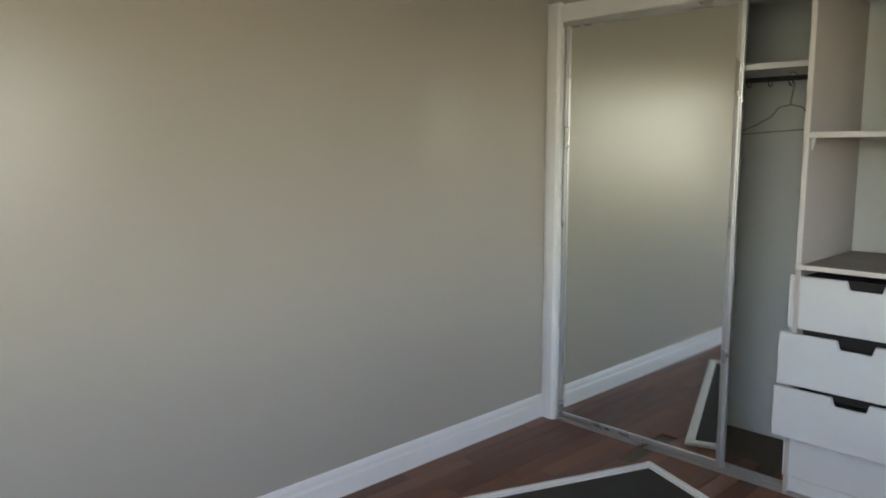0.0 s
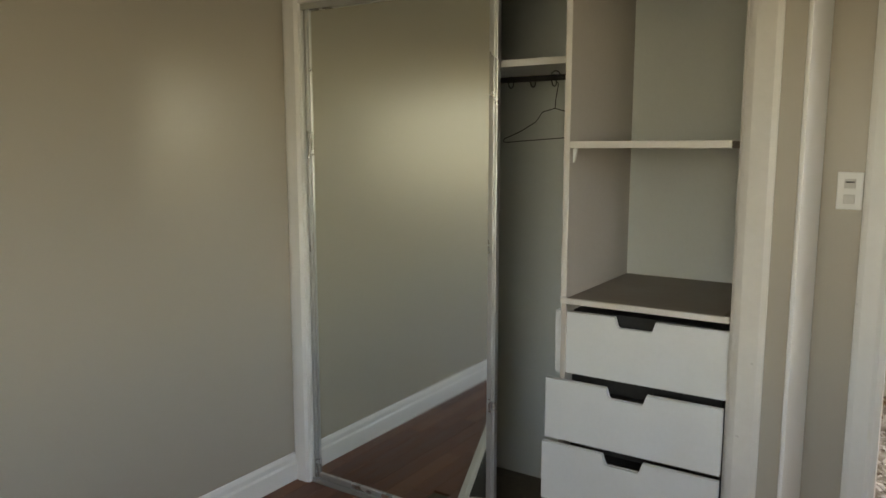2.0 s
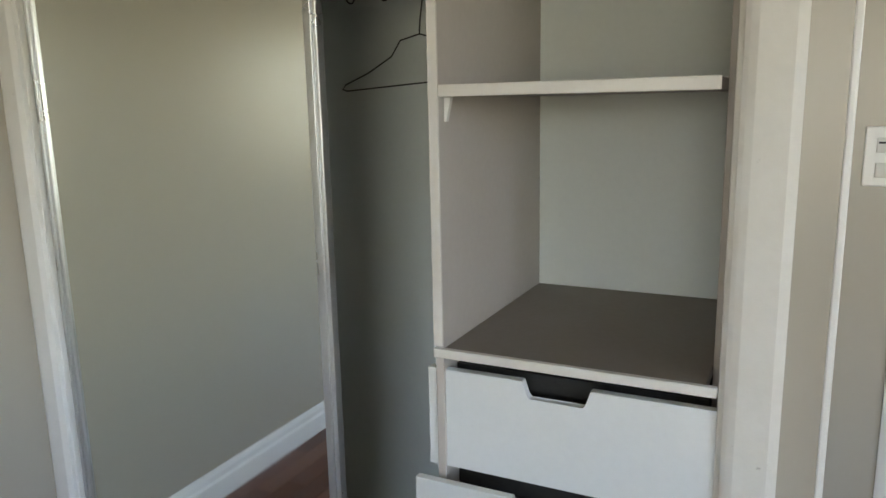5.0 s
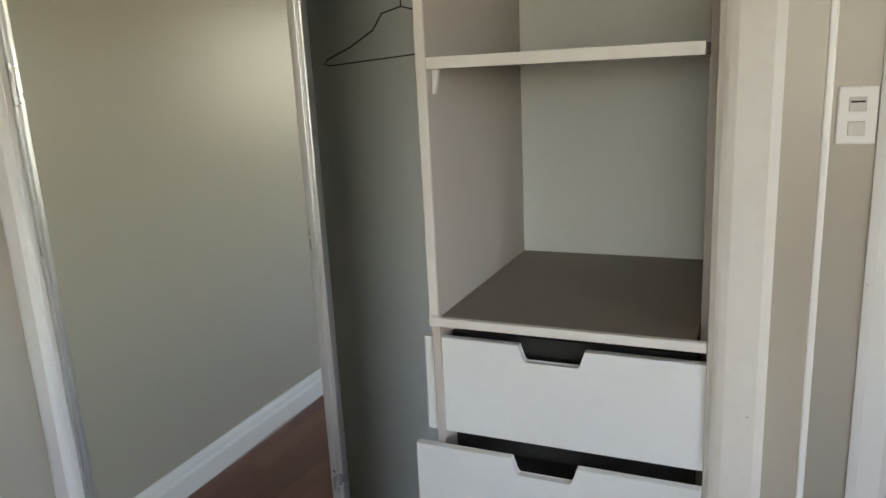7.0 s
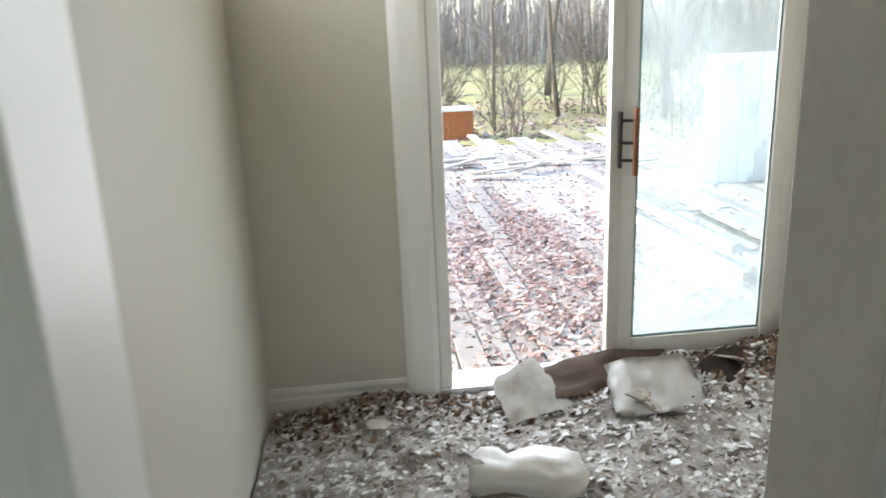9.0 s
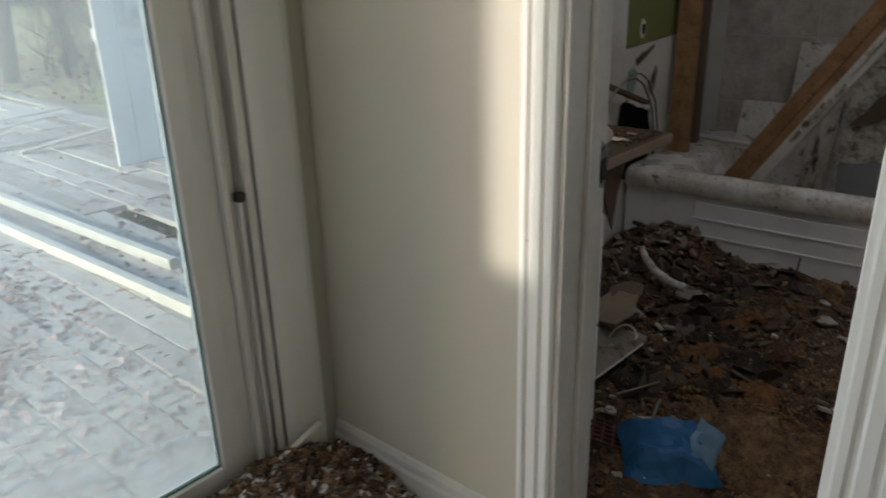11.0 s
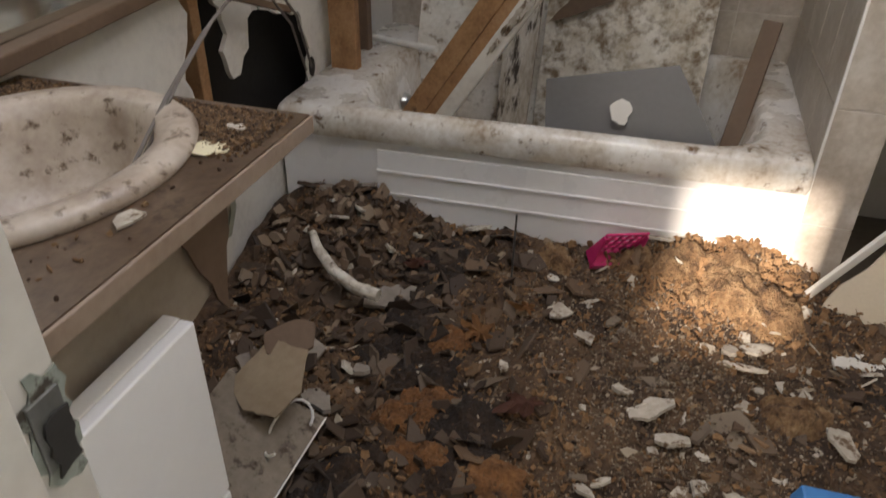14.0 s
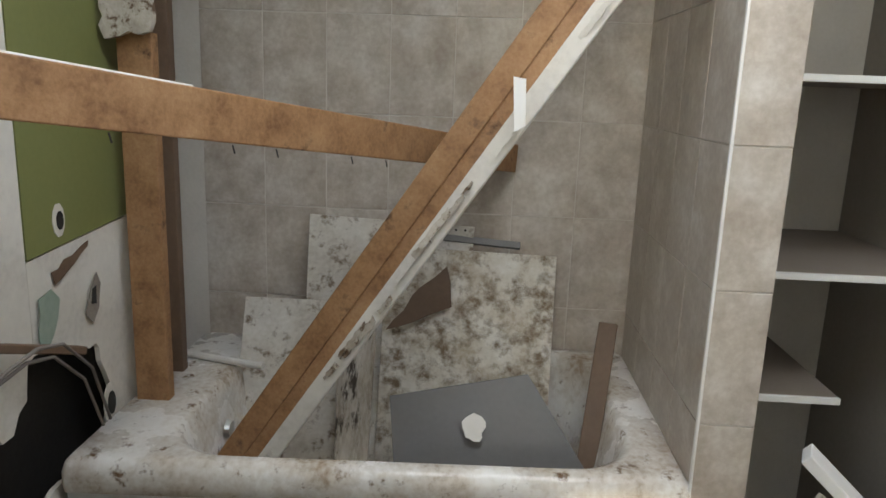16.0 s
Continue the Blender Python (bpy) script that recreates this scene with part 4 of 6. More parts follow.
hb = thing("fallen_stud", "dirty pine stud lying slantwise from the wall to the tiles", "stud", at=(5.5, 2.3, 1.38))
inv = Matrix.Translation((-5.5, -2.3, -1.38))
part("timber", turned(beam((4.98, 2.575, 1.448), (6.868, 1.53, 1.178), 0.038, 0.089, 0.003), inv), WOOD, hb)
# Thin white strip paints the light that catches the timber's top edge
part("paper_edge", turned(beam((5.02, 2.541, 1.488), (5.75, 2.137, 1.383), 0.010, 0.004, 0.001), inv), TRIMCLEAN, hb, "white strip painting the light along the top edge")
rng = random.Random(8)
for k in range(7):
    q = 0.35 + 0.085 * k + rng.uniform(-0.02, 0.02)
    p = Vector((4.98, 2.575, 1.448)).lerp(Vector((6.868, 1.53, 1.178)), q)
    part("nail", turned(tube([p + Vector((-0.02, -0.01, -0.046)), p + Vector((-0.02, -0.014, -0.062))], 0.0016, 5), inv), IRON, hb)

# torn wall behind the vanity
st1 = thing("wall_stud", "upright pine stud with dark knot, plaster torn off at its top", "stud", "bare wall studs", bm=box(6.30, 6.338, 2.448, 2.537, 0.535, 1.50, 0.003), material=WOOD)
# Darker brown than the other studs, to put its shade into the colour
thing("wall_stud", "upright stud beside the tiles, its shade painted in as darker brown", "stud", "bare wall studs", bm=box(6.50, 6.538, 2.49, 2.579, 0.535, CEILING, 0.003), material=OLDPLY)
thing("wall_stud", "upright pine stud in the dark wall cavity", "stud", "bare wall studs", bm=box(5.70, 5.738, 2.60, 2.69, 0, CEILING, 0.003), material=WOOD)
thing("torn_plaster_clump", "grey-white torn plaster and paper hanging at a stud top", "plaster",
      bm=turned(prism(ragged([(-0.05, -0.06), (0.06, -0.08), (0.075, 0.10), (0.02, 0.22), (-0.06, 0.14)], 0.025, 0.012, 9), 0.02), Matrix.Translation((6.29, 2.49, 1.56)) @ SIDE), material=PALE)
wall = thing("torn_drywall", "torn drywall, olive green above and bare grey-white below, with holes", "drywall", at=(6.1, 2.58, 1.0))
inv = Matrix.Translation((-6.1, -2.58, -1.0))


def sheet(name, pts, y, material, label, seed, keep=(), thick=0.013, amount=0.010):
    return part(name, turned(prism(ragged(pts, 0.028, amount, seed, keep), thick), inv @ Matrix.Translation((0, y, 0)) @ STAND), material, wall, label)


sheet("green_sheet", [(5.93, 1.01), (6.40, 1.035), (6.40, CEILING), (5.93, CEILING)], 2.585, GREEN, "olive green painted drywall", 2, (0, 1, 2, 3))
sheet("bare_sheet", [(6.06, 0.76), (6.18, 0.74), (6.24, 0.60), (6.20, 0.50), (6.40, 0.44), (6.40, 1.031), (5.93, 1.006), (5.93, 0.80)], 2.588, PLASTER, "bare grey-white drywall", 3, (4, 5, 6))
sheet("white_edge", [(5.80, 0.66), (5.86, 0.70), (5.926, 0.80), (5.926, CEILING), (5.82, CEILING), (5.80, 1.6), (5.76, 1.25), (5.80, 1.08), (5.74, 0.95), (5.79, 0.84), (5.77, 0.74)], 2.586, PLASTER, "torn white drywall edge", 4, (2, 3), amount=0.024)
sheet("low_sheet", [(4.47, 0.0), (5.62, 0.0), (5.66, 0.55), (5.61, 0.72), (5.66, 0.86), (5.60, 0.935), (4.47, 0.935)], 2.590, PLASTER, "low bare drywall behind the counter", 5, (0, 5, 6))
sheet("tub_side_strip", [(5.60, 0.0), (6.30, 0.0), (6.30, 0.42), (6.0, 0.46), (5.62, 0.40)], 2.592, PLASTER, "grey-green drywall by the tub", 6, (0, 1))
for x, z, r, s in ((6.055, 1.075, 0.030, 1), (6.175, 0.845, 0.024, 2), (6.225, 0.56, 0.045, 3)):
    pts = [(x + r * 0.8 * math.cos(a), z + r * 1.3 * math.sin(a)) for a in np.linspace(0, 5.7, 10)]
    sheet("punched_hole", pts, 2.572, PLASTER, "torn paper round a punched hole", 20 + s, thick=0.002, amount=0.014)
    # Black sheet laid over the plaster paints the hole's shaded inside
    sheet("punched_hole", [(x + (p - x) * 0.55, z + (q - z) * 0.55) for p, q in pts], 2.5685, BLACK, "black sheet painting the shade inside a punched hole", 30 + s, thick=0.002, amount=0.010)

for pts, mat, lab, seed in (([(6.01, 0.965), (6.10, 0.985), (6.17, 1.005), (6.165, 0.992), (6.08, 0.955), (6.02, 0.935)], OLDPLY, "torn brown paper strip", 41), ([(5.95, 0.80), (6.0, 0.83), (6.03, 0.90), (6.0, 0.93), (5.95, 0.92)], surface("teal_old_paint", [(0.22, 0.30, 0.24), (0.34, 0.40, 0.33)], 12, 60, rough=0.7, bump=0.2), "old teal paint patch", 42),
                            ([(6.13, 0.83), (6.15, 0.87), (6.19, 0.92), (6.205, 0.89), (6.19, 0.83), (6.16, 0.80)], STONE, "scorched torn paper round a pipe", 43), ([(6.155, 0.85), (6.165, 0.885), (6.18, 0.89), (6.177, 0.845)], BLACK, "dark slot", 44)):
    sheet("torn_patch", pts, 2.5712 - 0.002 * (seed - 41), mat, lab, seed, thick=0.002, amount=0.008)
mir = thing("wall_mirror", "large frameless dusty mirror above the vanity, lower edge broken off slantwise", "mirror",
            bm=turned(prism([(4.52, 0.90), (5.20, 0.915), (5.60, 0.948), (5.612, 1.92), (4.52, 1.92)], 0.006), Matrix.Translation((0, 2.575, 0)) @ STAND), material=DUSTYMIRROR)
thing("mirror_ledge", "broken brown wooden ledge under the mirror", "ledge", bm=beam((4.75, 2.535, 0.905), (5.62, 2.555, 0.945), 0.045, 0.03, 0.004), material=OLDPLY)
thing("broken_lath", "broken grey lath sticking out of the wall", "lath", bm=beam((5.58, 2.56, 0.95), (5.98, 2.50, 0.80), 0.035, 0.018, 0.003), material=OLDPLY)
for k, (dx, dz) in enumerate(((0, 0), (0.03, 0.012))):
    pts = [(4.88 + dx, 2.20, 0.80), (5.08 + dx, 2.215, 0.912 + dz), (5.24 + dx, 2.25, 0.957 + dz), (5.38 + dx, 2.285, 0.975 + dz), (5.50 + dx, 2.31, 0.967 + dz), (5.62 + dx, 2.34, 0.93 + dz), (5.76 + dx, 2.37, 0.83 + dz), (5.87 + dx, 2.40, 0.68)]
    thing("bent_cable", "bent grey electric cable arching over the counter", "cable", "cables over the counter", bm=tube(pts, 0.0032, 7), material=surface("grey_cable_%s" % ("a" if k else "b"), [(0.10, 0.085, 0.075), (0.17, 0.15, 0.135)], 8, 60, rough=0.6, bump=0.1))

# vanity


def vanity():
    v = thing("vanity_cabinet", "broken white vanity cabinet, front partly open", "cabinet", at=(4.95, 2.3, 0))
    inv = Matrix.Translation((-4.95, -2.3, 0))
    part("side_panel", turned(box(4.470, 4.479, 2.06, 2.565, 0, 0.848, 0.002), inv), CABINET, v)
    bm = turned(prism(ragged([(2.36, 0.18), (2.565, 0.12), (2.565, 0.848), (2.12, 0.848), (2.17, 0.66), (2.28, 0.58)], 0.04, 0.02, 12, (1, 2)), 0.016), Matrix.Translation((5.12, 0, 0)) @ SIDE)
    part("side_panel", turned(bm, inv), surface("peeling_green_panel", [(0.16, 0.18, 0.13), (0.40, 0.40, 0.34)], 4, 40, rough=0.7, bump=0.2, stretch=(1, 8, 1)), v, "torn green-grey side panel")
    # Black back panel paints the shade inside the open cabinet
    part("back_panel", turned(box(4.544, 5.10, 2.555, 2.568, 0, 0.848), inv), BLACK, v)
    part("front_panel", turned(box(4.480, 4.818, 2.030, 2.050, 0.425, 0.735, 0.003), inv), CABINET, v, "white front with black nail dots")
    part("front_panel", turned(box(4.480, 4.818, 2.030, 2.050, 0.10, 0.418, 0.003), inv), CABINET, v, "white front with black nail dots")
    part("panel_edge", turned(box(4.480, 4.818, 2.0505, 2.075, 0.71, 0.736, 0.002), inv), CHIPPED, v)
    bm = turned(prism(ragged([(4.62, 0.60), (4.98, 0.70), (5.03, 0.84), (4.66, 0.84)], 0.04, 0.010, 14, (2,)), 0.010), Matrix.Translation((0, 2.10, 0)) @ STAND)
    part("drawer_box", turned(bm, inv), surface("dirty_tan_drawer_board", [(0.22, 0.175, 0.13), (0.34, 0.28, 0.215)], 6, 60, rough=0.8, bump=0.2, spots=(0.10, 0.07, 0.045), spot_scale=8, spot_at=0.6), v, "torn tan drawer board under the counter")
    bm = turned(prism(ragged([(4.86, 0.84), (5.00, 0.83), (4.96, 0.64)], 0.03, 0.006, 15), 0.004), Matrix.Translation((0, 2.085, 0)) @ STAND)
    part("torn_veneer", turned(bm, inv), OLDPLY, v, "torn dark veneer")
    part("inner_board", turned(box(4.60, 4.80, 2.08, 2.40, 0.60, 0.612), inv), OLDPLY, v)


vanity()


fp = board("fallen_shelf", "dirty fallen cabinet shelf with a white edge, leaning on the rubble", "shelf", [(4.835, 2.065, 0.215), (5.19, 2.075, 0.185), (5.16, 2.26, 0.30), (4.835, 2.24, 0.31)], 0.012,
           surface("dirty_cabinet_board", [(0.15, 0.12, 0.09), (0.30, 0.255, 0.20)], 7, 60, rough=0.7, bump=0.2, spots=(0.06, 0.04, 0.025), spot_scale=20, spot_at=0.54))
part("white_edge_strip", box(0.0, 0.355, -0.004, -0.0005, 0.0, 0.014, 0.001), TRIM, fp, "white edge strip")
thing("loop_of_wire", "thin white wire loop beside the fallen shelf", "wire", bm=tube([(5.10 + 0.075 * math.cos(a), 2.10 + 0.035 * math.sin(a), 0.245 + 0.012 * math.sin(2 * a)) for a in np.linspace(-1.2, 3.4, 14)], 0.003, 6), material=PIPE)


def counter():
    c = thing("vanity_counter", "debris-covered brown laminate counter with a front edge strip", "counter", at=(4.95, 2.3, 0.85))
    inv = Matrix.Translation((-4.95, -2.3, -0.85))
    x0, x1, y0, y1, cx, cy, ra, rb = 4.468, 5.16, 2.025, 2.57, 4.885, 2.305, 0.215, 0.180
    k = 64
    outer, inner = [], []
    for i in range(k):
        a = 2 * math.pi * i / k
        dx, dy = math.cos(a), math.sin(a)
        s = min(((x1 if dx > 0 else x0) - cx) / dx if abs(dx) > 1e-6 else 9, ((y1 if dy > 0 else y0) - cy) / dy if abs(dy) > 1e-6 else 9)
        outer.append((cx + dx * s, cy + dy * s))
        inner.append((cx + ra * dx, cy + rb * dy))
    for want in ((x0, y0), (x1, y0), (x1, y1), (x0, y1)):
        i = min(range(k), key=lambda j: (outer[j][0] - want[0]) ** 2 + (outer[j][1] - want[1]) ** 2)
        outer[i] = want
    rings = [[(x, y, 0.880) for x, y in inner], [(x, y, 0.880) for x, y in outer], [(x, y, 0.852) for x, y in outer], [(x, y, 0.852) for x, y in inner], [(x, y, 0.880) for x, y in inner]]
    part("slab", turned(loft(rings, False), inv), COUNTER, c)
    part("edge_strip", turned(box(x0, x1, y0 - 0.006, y0 - 0.0005, 0.852, 0.879, 0.002), inv), surface("worn_counter_edge", [(0.20, 0.14, 0.10), (0.34, 0.26, 0.20)], 8, 60, rough=0.5, bump=0.2), c, "worn tan edge strip")
    s = thing("sink", "dirty white oval sink set into the counter, bowl broken open", "sink", at=(cx, cy, 0.88))

    def oval(f, z):
        return [((ra + f) * math.cos(2 * math.pi * i / 48), (rb + f) * math.sin(2 * math.pi * i / 48), z) for i in range(48)]

    part("bowl", loft([oval(0.03, 0.001), oval(0.034, 0.010), oval(0.022, 0.022), oval(0.0, 0.024), oval(-0.020, 0.016), oval(-0.030, -0.01), oval(-0.055, -0.09), oval(-0.10, -0.13)]), SINKWHITE, s, "grimy white bowl", smooth=True)
    bm = bmesh.new()
    bmesh.ops.create_cone(bm, cap_ends=True, segments=14, radius1=0.022, radius2=0.02, depth=0.006, matrix=Matrix.Translation((0, 0, -0.125)))
    part("drain", bm, IRON, s)
    return c


counter()

# linen closet beside the tub
shelf_def = (("long", 1.455, 0.452, 1.018), ("long", 0.985, 0.452, 1.018), ("short", 0.665, 0.70, 1.018))
for kind_, z, ya, yb in shelf_def:
    s = thing("closet_shelf", "dusty white-edged %s shelf in the dark linen closet" % kind_, "shelf", "linen closet shelves", at=(6.5, (ya + yb) / 2, z))
    h = (yb - ya) / 2 - 0.002
    part("shelf_board", box(-0.24, 0.38, -h, h, -0.018, 0.0, 0.001), TAUPE, s)
    part("shelf_edge", box(-0.252, -0.2405, -h, h, -0.016, 0.001, 0.001), TRIMCLEAN, s, "white edge strip")
# Thin sheet, darker than the cream wall behind it
structure("wall_linen_side", box(6.30, 6.88, 0.452, 0.462, 0, CEILING), surface("dark_closet_side", [(0.20, 0.18, 0.155), (0.27, 0.245, 0.215)], 3, 60, rough=0.8, bump=0.1), "dull closet side wall")

# rubble


def hump(x, y, cx, cy, r, h):
    return h * math.exp(-((x - cx) ** 2 + (y - cy) ** 2) / (r * r))


def bath_height(x, y):
    z = 0.10 + 0.10 * min(1, max(0, (x - 4.6) / 1.3))
    z += hump(x, y, 5.92, 2.30, 0.22, 0.10) + hump(x, y, 5.95, 1.25, 0.25, 0.06) + hump(x, y, 5.4, 1.7, 0.3, 0.03)
    z += 0.045 * noise.fractal(Vector((x * 3.1, y * 3.1, 0.3)), 0.7, 2.1, 4) + 0.013 * noise.noise(Vector((x * 26, y * 26, 2.0))) + 0.006 * noise.noise(Vector((x * 61, y * 61, 5.0)))
    if x < 4.66:
        z = z * max(0.25, (x - 4.30) / 0.36)
    return max(0.012, z)


def hall_height(x, y):
    z = 0.030 + hump(x, y, 4.16, 2.42, 0.24, 0.12) + hump(x, y, 3.55, 2.46, 0.42, 0.10) + hump(x, y, 2.4, 2.45, 0.22, 0.05) + hump(x, y, 3.92, 2.50, 0.26, 0.06)
    z += 0.022 * noise.fractal(Vector((x * 4.1, y * 4.1, 1.3)), 0.7, 2.1, 4) + 0.008 * noise.noise(Vector((x * 30, y * 30, 2.0)))
    return max(0.004, z)


stuff("bathroom_rubble", grid_ground(4.36, 6.07, 0.46, 2.56, 0.013, bath_height), DIRT, "deep brown rubble of dirt, insulation and broken plaster", "rubble")
stuff("hall_rubble", grid_ground(1.99, 4.33, 0.62, 2.54, 0.018, hall_height), HALLDIRT, "pale plaster rubble strewn over the hall floor", "rubble")


def on_bath(rng):
    x, y = rng.uniform(4.55, 6.03), rng.uniform(0.5, 2.5)
    return x, y, bath_height(x, y) - 0.002


def on_hall(rng):
    x, y = rng.uniform(2.0, 4.30), rng.uniform(0.7, 2.52)
    return x, y, hall_height(x, y)


def on_pile(rng):
    x, y = rng.gauss(5.80, 0.14), rng.gauss(2.28, 0.13)
    x, y = min(x, 6.02), min(y, 2.52)
    return x, y, bath_height(x, y) + 0.01


def on_counter(rng):
    while True:
        x, y = rng.uniform(4.55, 5.14), 2.55 - abs(rng.gauss(0, 0.16))
        if rng.random() < 0.6:
            x, y = rng.gauss(5.09, 0.05), rng.gauss(2.25, 0.12)
        if 2.04 < y < 2.56 and x < 5.14 and ((x - 4.885) / 0.252) ** 2 + ((y - 2.305) / 0.22) ** 2 > 1:
            return x, y, 0.881


def on_insulation(rng):
    x, y = rng.gauss(5.90, 0.10), rng.gauss(1.28, 0.13)
    return min(x, 6.03), y, bath_height(min(x, 6.03), y) + rng.uniform(-0.004, 0.012)


def door_height(x, y):
    return 0.004 + max(0.0, 0.020 * (y + 0.25)) + 0.008 * noise.noise(Vector((x * 12, y * 12, 4))) + 0.004 * noise.noise(Vector((x * 35, y * 35, 1)))


def on_doorway(rng):
    while True:
        x, y = rng.uniform(1.97, 3.1), rng.uniform(-0.25, 0.66)
        if y < 0.44 and rng.random() < (y + 0.3) / 0.8 or 2.17 < x < 2.82 and y >= 0.44:
            return x, y, max(0.002, door_height(x, y)) if y > 0.0 else 0.003


stuff("doorway_rubble", grid_ground(2.165, 2.825, 0.36, 0.63, 0.015, door_height), HALLDIRT, "pale plaster rubble trodden through the doorway", "rubble")
stuff("doorway_flakes", flakes(2600, on_doorway, 0.028, 0.003, 71, 0.35, (3, 6), (0.25, 0.9)), surface("doorway_chips", [(0.05, 0.035, 0.025), (0.24, 0.20, 0.16), (0.66, 0.64, 0.61), (0.78, 0.77, 0.75)], 9, 70, rough=0.95, bump=0.3, island=0.85), "white plaster chips spilt into the bedroom", "debris")
stuff("rubble_crumbs", flakes(22000, on_bath, 0.013, 0.0035, 11, 0.9), BROWNFLAKES, "small brown crumbs and fibres of debris", "debris")
stuff("rubble_flakes", flakes(1500, on_bath, 0.034, 0.005, 12, 0.45), FLAKES, "flat mixed flakes of plaster, paper and wood", "debris")
stuff("rubble_pile_pieces", flakes(300, on_pile, 0.042, 0.010, 13, 0.7), surface("grey_brown_pile_pieces", [(0.022, 0.013, 0.008), (0.07, 0.043, 0.026), (0.15, 0.10, 0.066), (0.30, 0.235, 0.17)], 9, 70, rough=0.95, bump=0.4, island=0.8), "heap of grey-brown broken plaster", "debris")
stuff("rubble_plates", flakes(420, on_bath, 0.075, 0.006, 41, 0.30, (3, 6), (0.3, 0.9)), surface("brown_debris_plates", [(0.03, 0.018, 0.011), (0.075, 0.044, 0.025), (0.15, 0.092, 0.052), (0.10, 0.072, 0.05), (0.24, 0.19, 0.14)], 12, 70, rough=0.9, bump=0.5, island=0.8, spots=(0.03, 0.018, 0.01), spot_scale=30, spot_at=0.56), "flat brown and grey debris plates in the rubble", "debris")
stuff("drywall_scraps", flakes(80, on_bath, 0.05, 0.007, 42, 0.5, (4, 7), (0.3, 1.0)), PALE, "small pale drywall scraps in the rubble", "debris")
stuff("fibre_slivers", flakes(5000, on_bath, 0.034, 0.002, 20, 0.6, (4, 4), (0.03, 0.10)), BROWNFLAKES, "thin brown fibres and splinters in the rubble", "debris")
stuff("insulation_tufts", flakes(2600, on_insulation, 0.020, 0.004, 14, 1.1), INSUL, "loose tan insulation tufts by the tub", "insulation")


def on_tan_patch(rng):
    if rng.random() < 0.45:
        x, y = rng.gauss(5.02, 0.10), rng.gauss(1.66, 0.13)
    else:
        x, y = on_bath(rng)[:2]
    return x, y, bath_height(x, y) + rng.uniform(-0.004, 0.012)


stuff("tan_fibre_tufts", flakes(4200, on_tan_patch, 0.018, 0.004, 19, 1.1), INSUL, "tan insulation fibres mixed into the rubble", "insulation")
stuff("counter_crumbs", flakes(7000, on_counter, 0.009, 0.003, 15, 0.9), BROWNFLAKES, "brown crumbs on the counter", "debris")
stuff("hall_flakes", flakes(9000, on_hall, 0.030, 0.004, 16, 0.4, (3, 6), (0.25, 0.9)), surface("pale_and_brown_flakes", [(0.05, 0.035, 0.025), (0.22, 0.18, 0.14), (0.62, 0.60, 0.57), (0.76, 0.75, 0.73), (0.80, 0.79, 0.77)], 9, 70, rough=0.95, bump=0.3, island=0.85), "pale flakes and dry leaves on the hall floor", "debris")


def on_hall_corner(rng):
    if rng.random() < 0.5:
        x, y = rng.gauss(4.10, 0.13), rng.gauss(2.40, 0.09)
    else:
        x, y = rng.uniform(2.0, 4.2), 2.50 - abs(rng.gauss(0, 0.12))
    x, y = min(x, 4.30), min(y, 2.52)
    return x, y, hall_height(x, y) + rng.uniform(0, 0.012)


stuff("hall_brown_litter", flakes(3000, on_hall_corner, 0.024, 0.003, 18, 0.8), surface("brown_and_rust_litter", [(0.02, 0.012, 0.008), (0.07, 0.04, 0.022), (0.16, 0.085, 0.04), (0.30, 0.21, 0.14)], 9, 70, rough=0.95, bump=0.3, island=0.85), "brown leaf and plaster litter along the glass door", "debris")




def on_grit(rng):
    x, y = rng.uniform(4.9, 6.0), min(1.75, rng.gauss(1.38, 0.22))
    return x, max(0.6, y), bath_height(x, max(0.6, y)) + rng.uniform(-0.002, 0.003)


def on_dark_side(rng):
    x, y = rng.uniform(5.0, 5.98), rng.gauss(2.10, 0.20)
    return x, min(2.5, y), bath_height(x, min(2.5, y)) + rng.uniform(0, 0.015)


stuff("earth_grit", flakes(15000, on_grit, 0.0075, 0.003, 61, 0.9, (3, 5)), surface("grey_tan_grit", [(0.05, 0.034, 0.022), (0.13, 0.095, 0.065), (0.22, 0.17, 0.12), (0.33, 0.27, 0.20)], 9, 70, rough=0.95, bump=0.3, island=0.85), "fine grey-tan grit over the rubble", "debris")
stuff("dark_scraps", flakes(520, on_dark_side, 0.070, 0.004, 62, 0.55, (3, 6), (0.2, 0.8)), surface("dark_wet_scraps", [(0.014, 0.008, 0.005), (0.045, 0.027, 0.016), (0.085, 0.056, 0.036), (0.15, 0.11, 0.075)], 14, 80, rough=0.7, bump=0.5, island=0.8), "dark damp scraps of paper and wood beside the vanity", "debris")


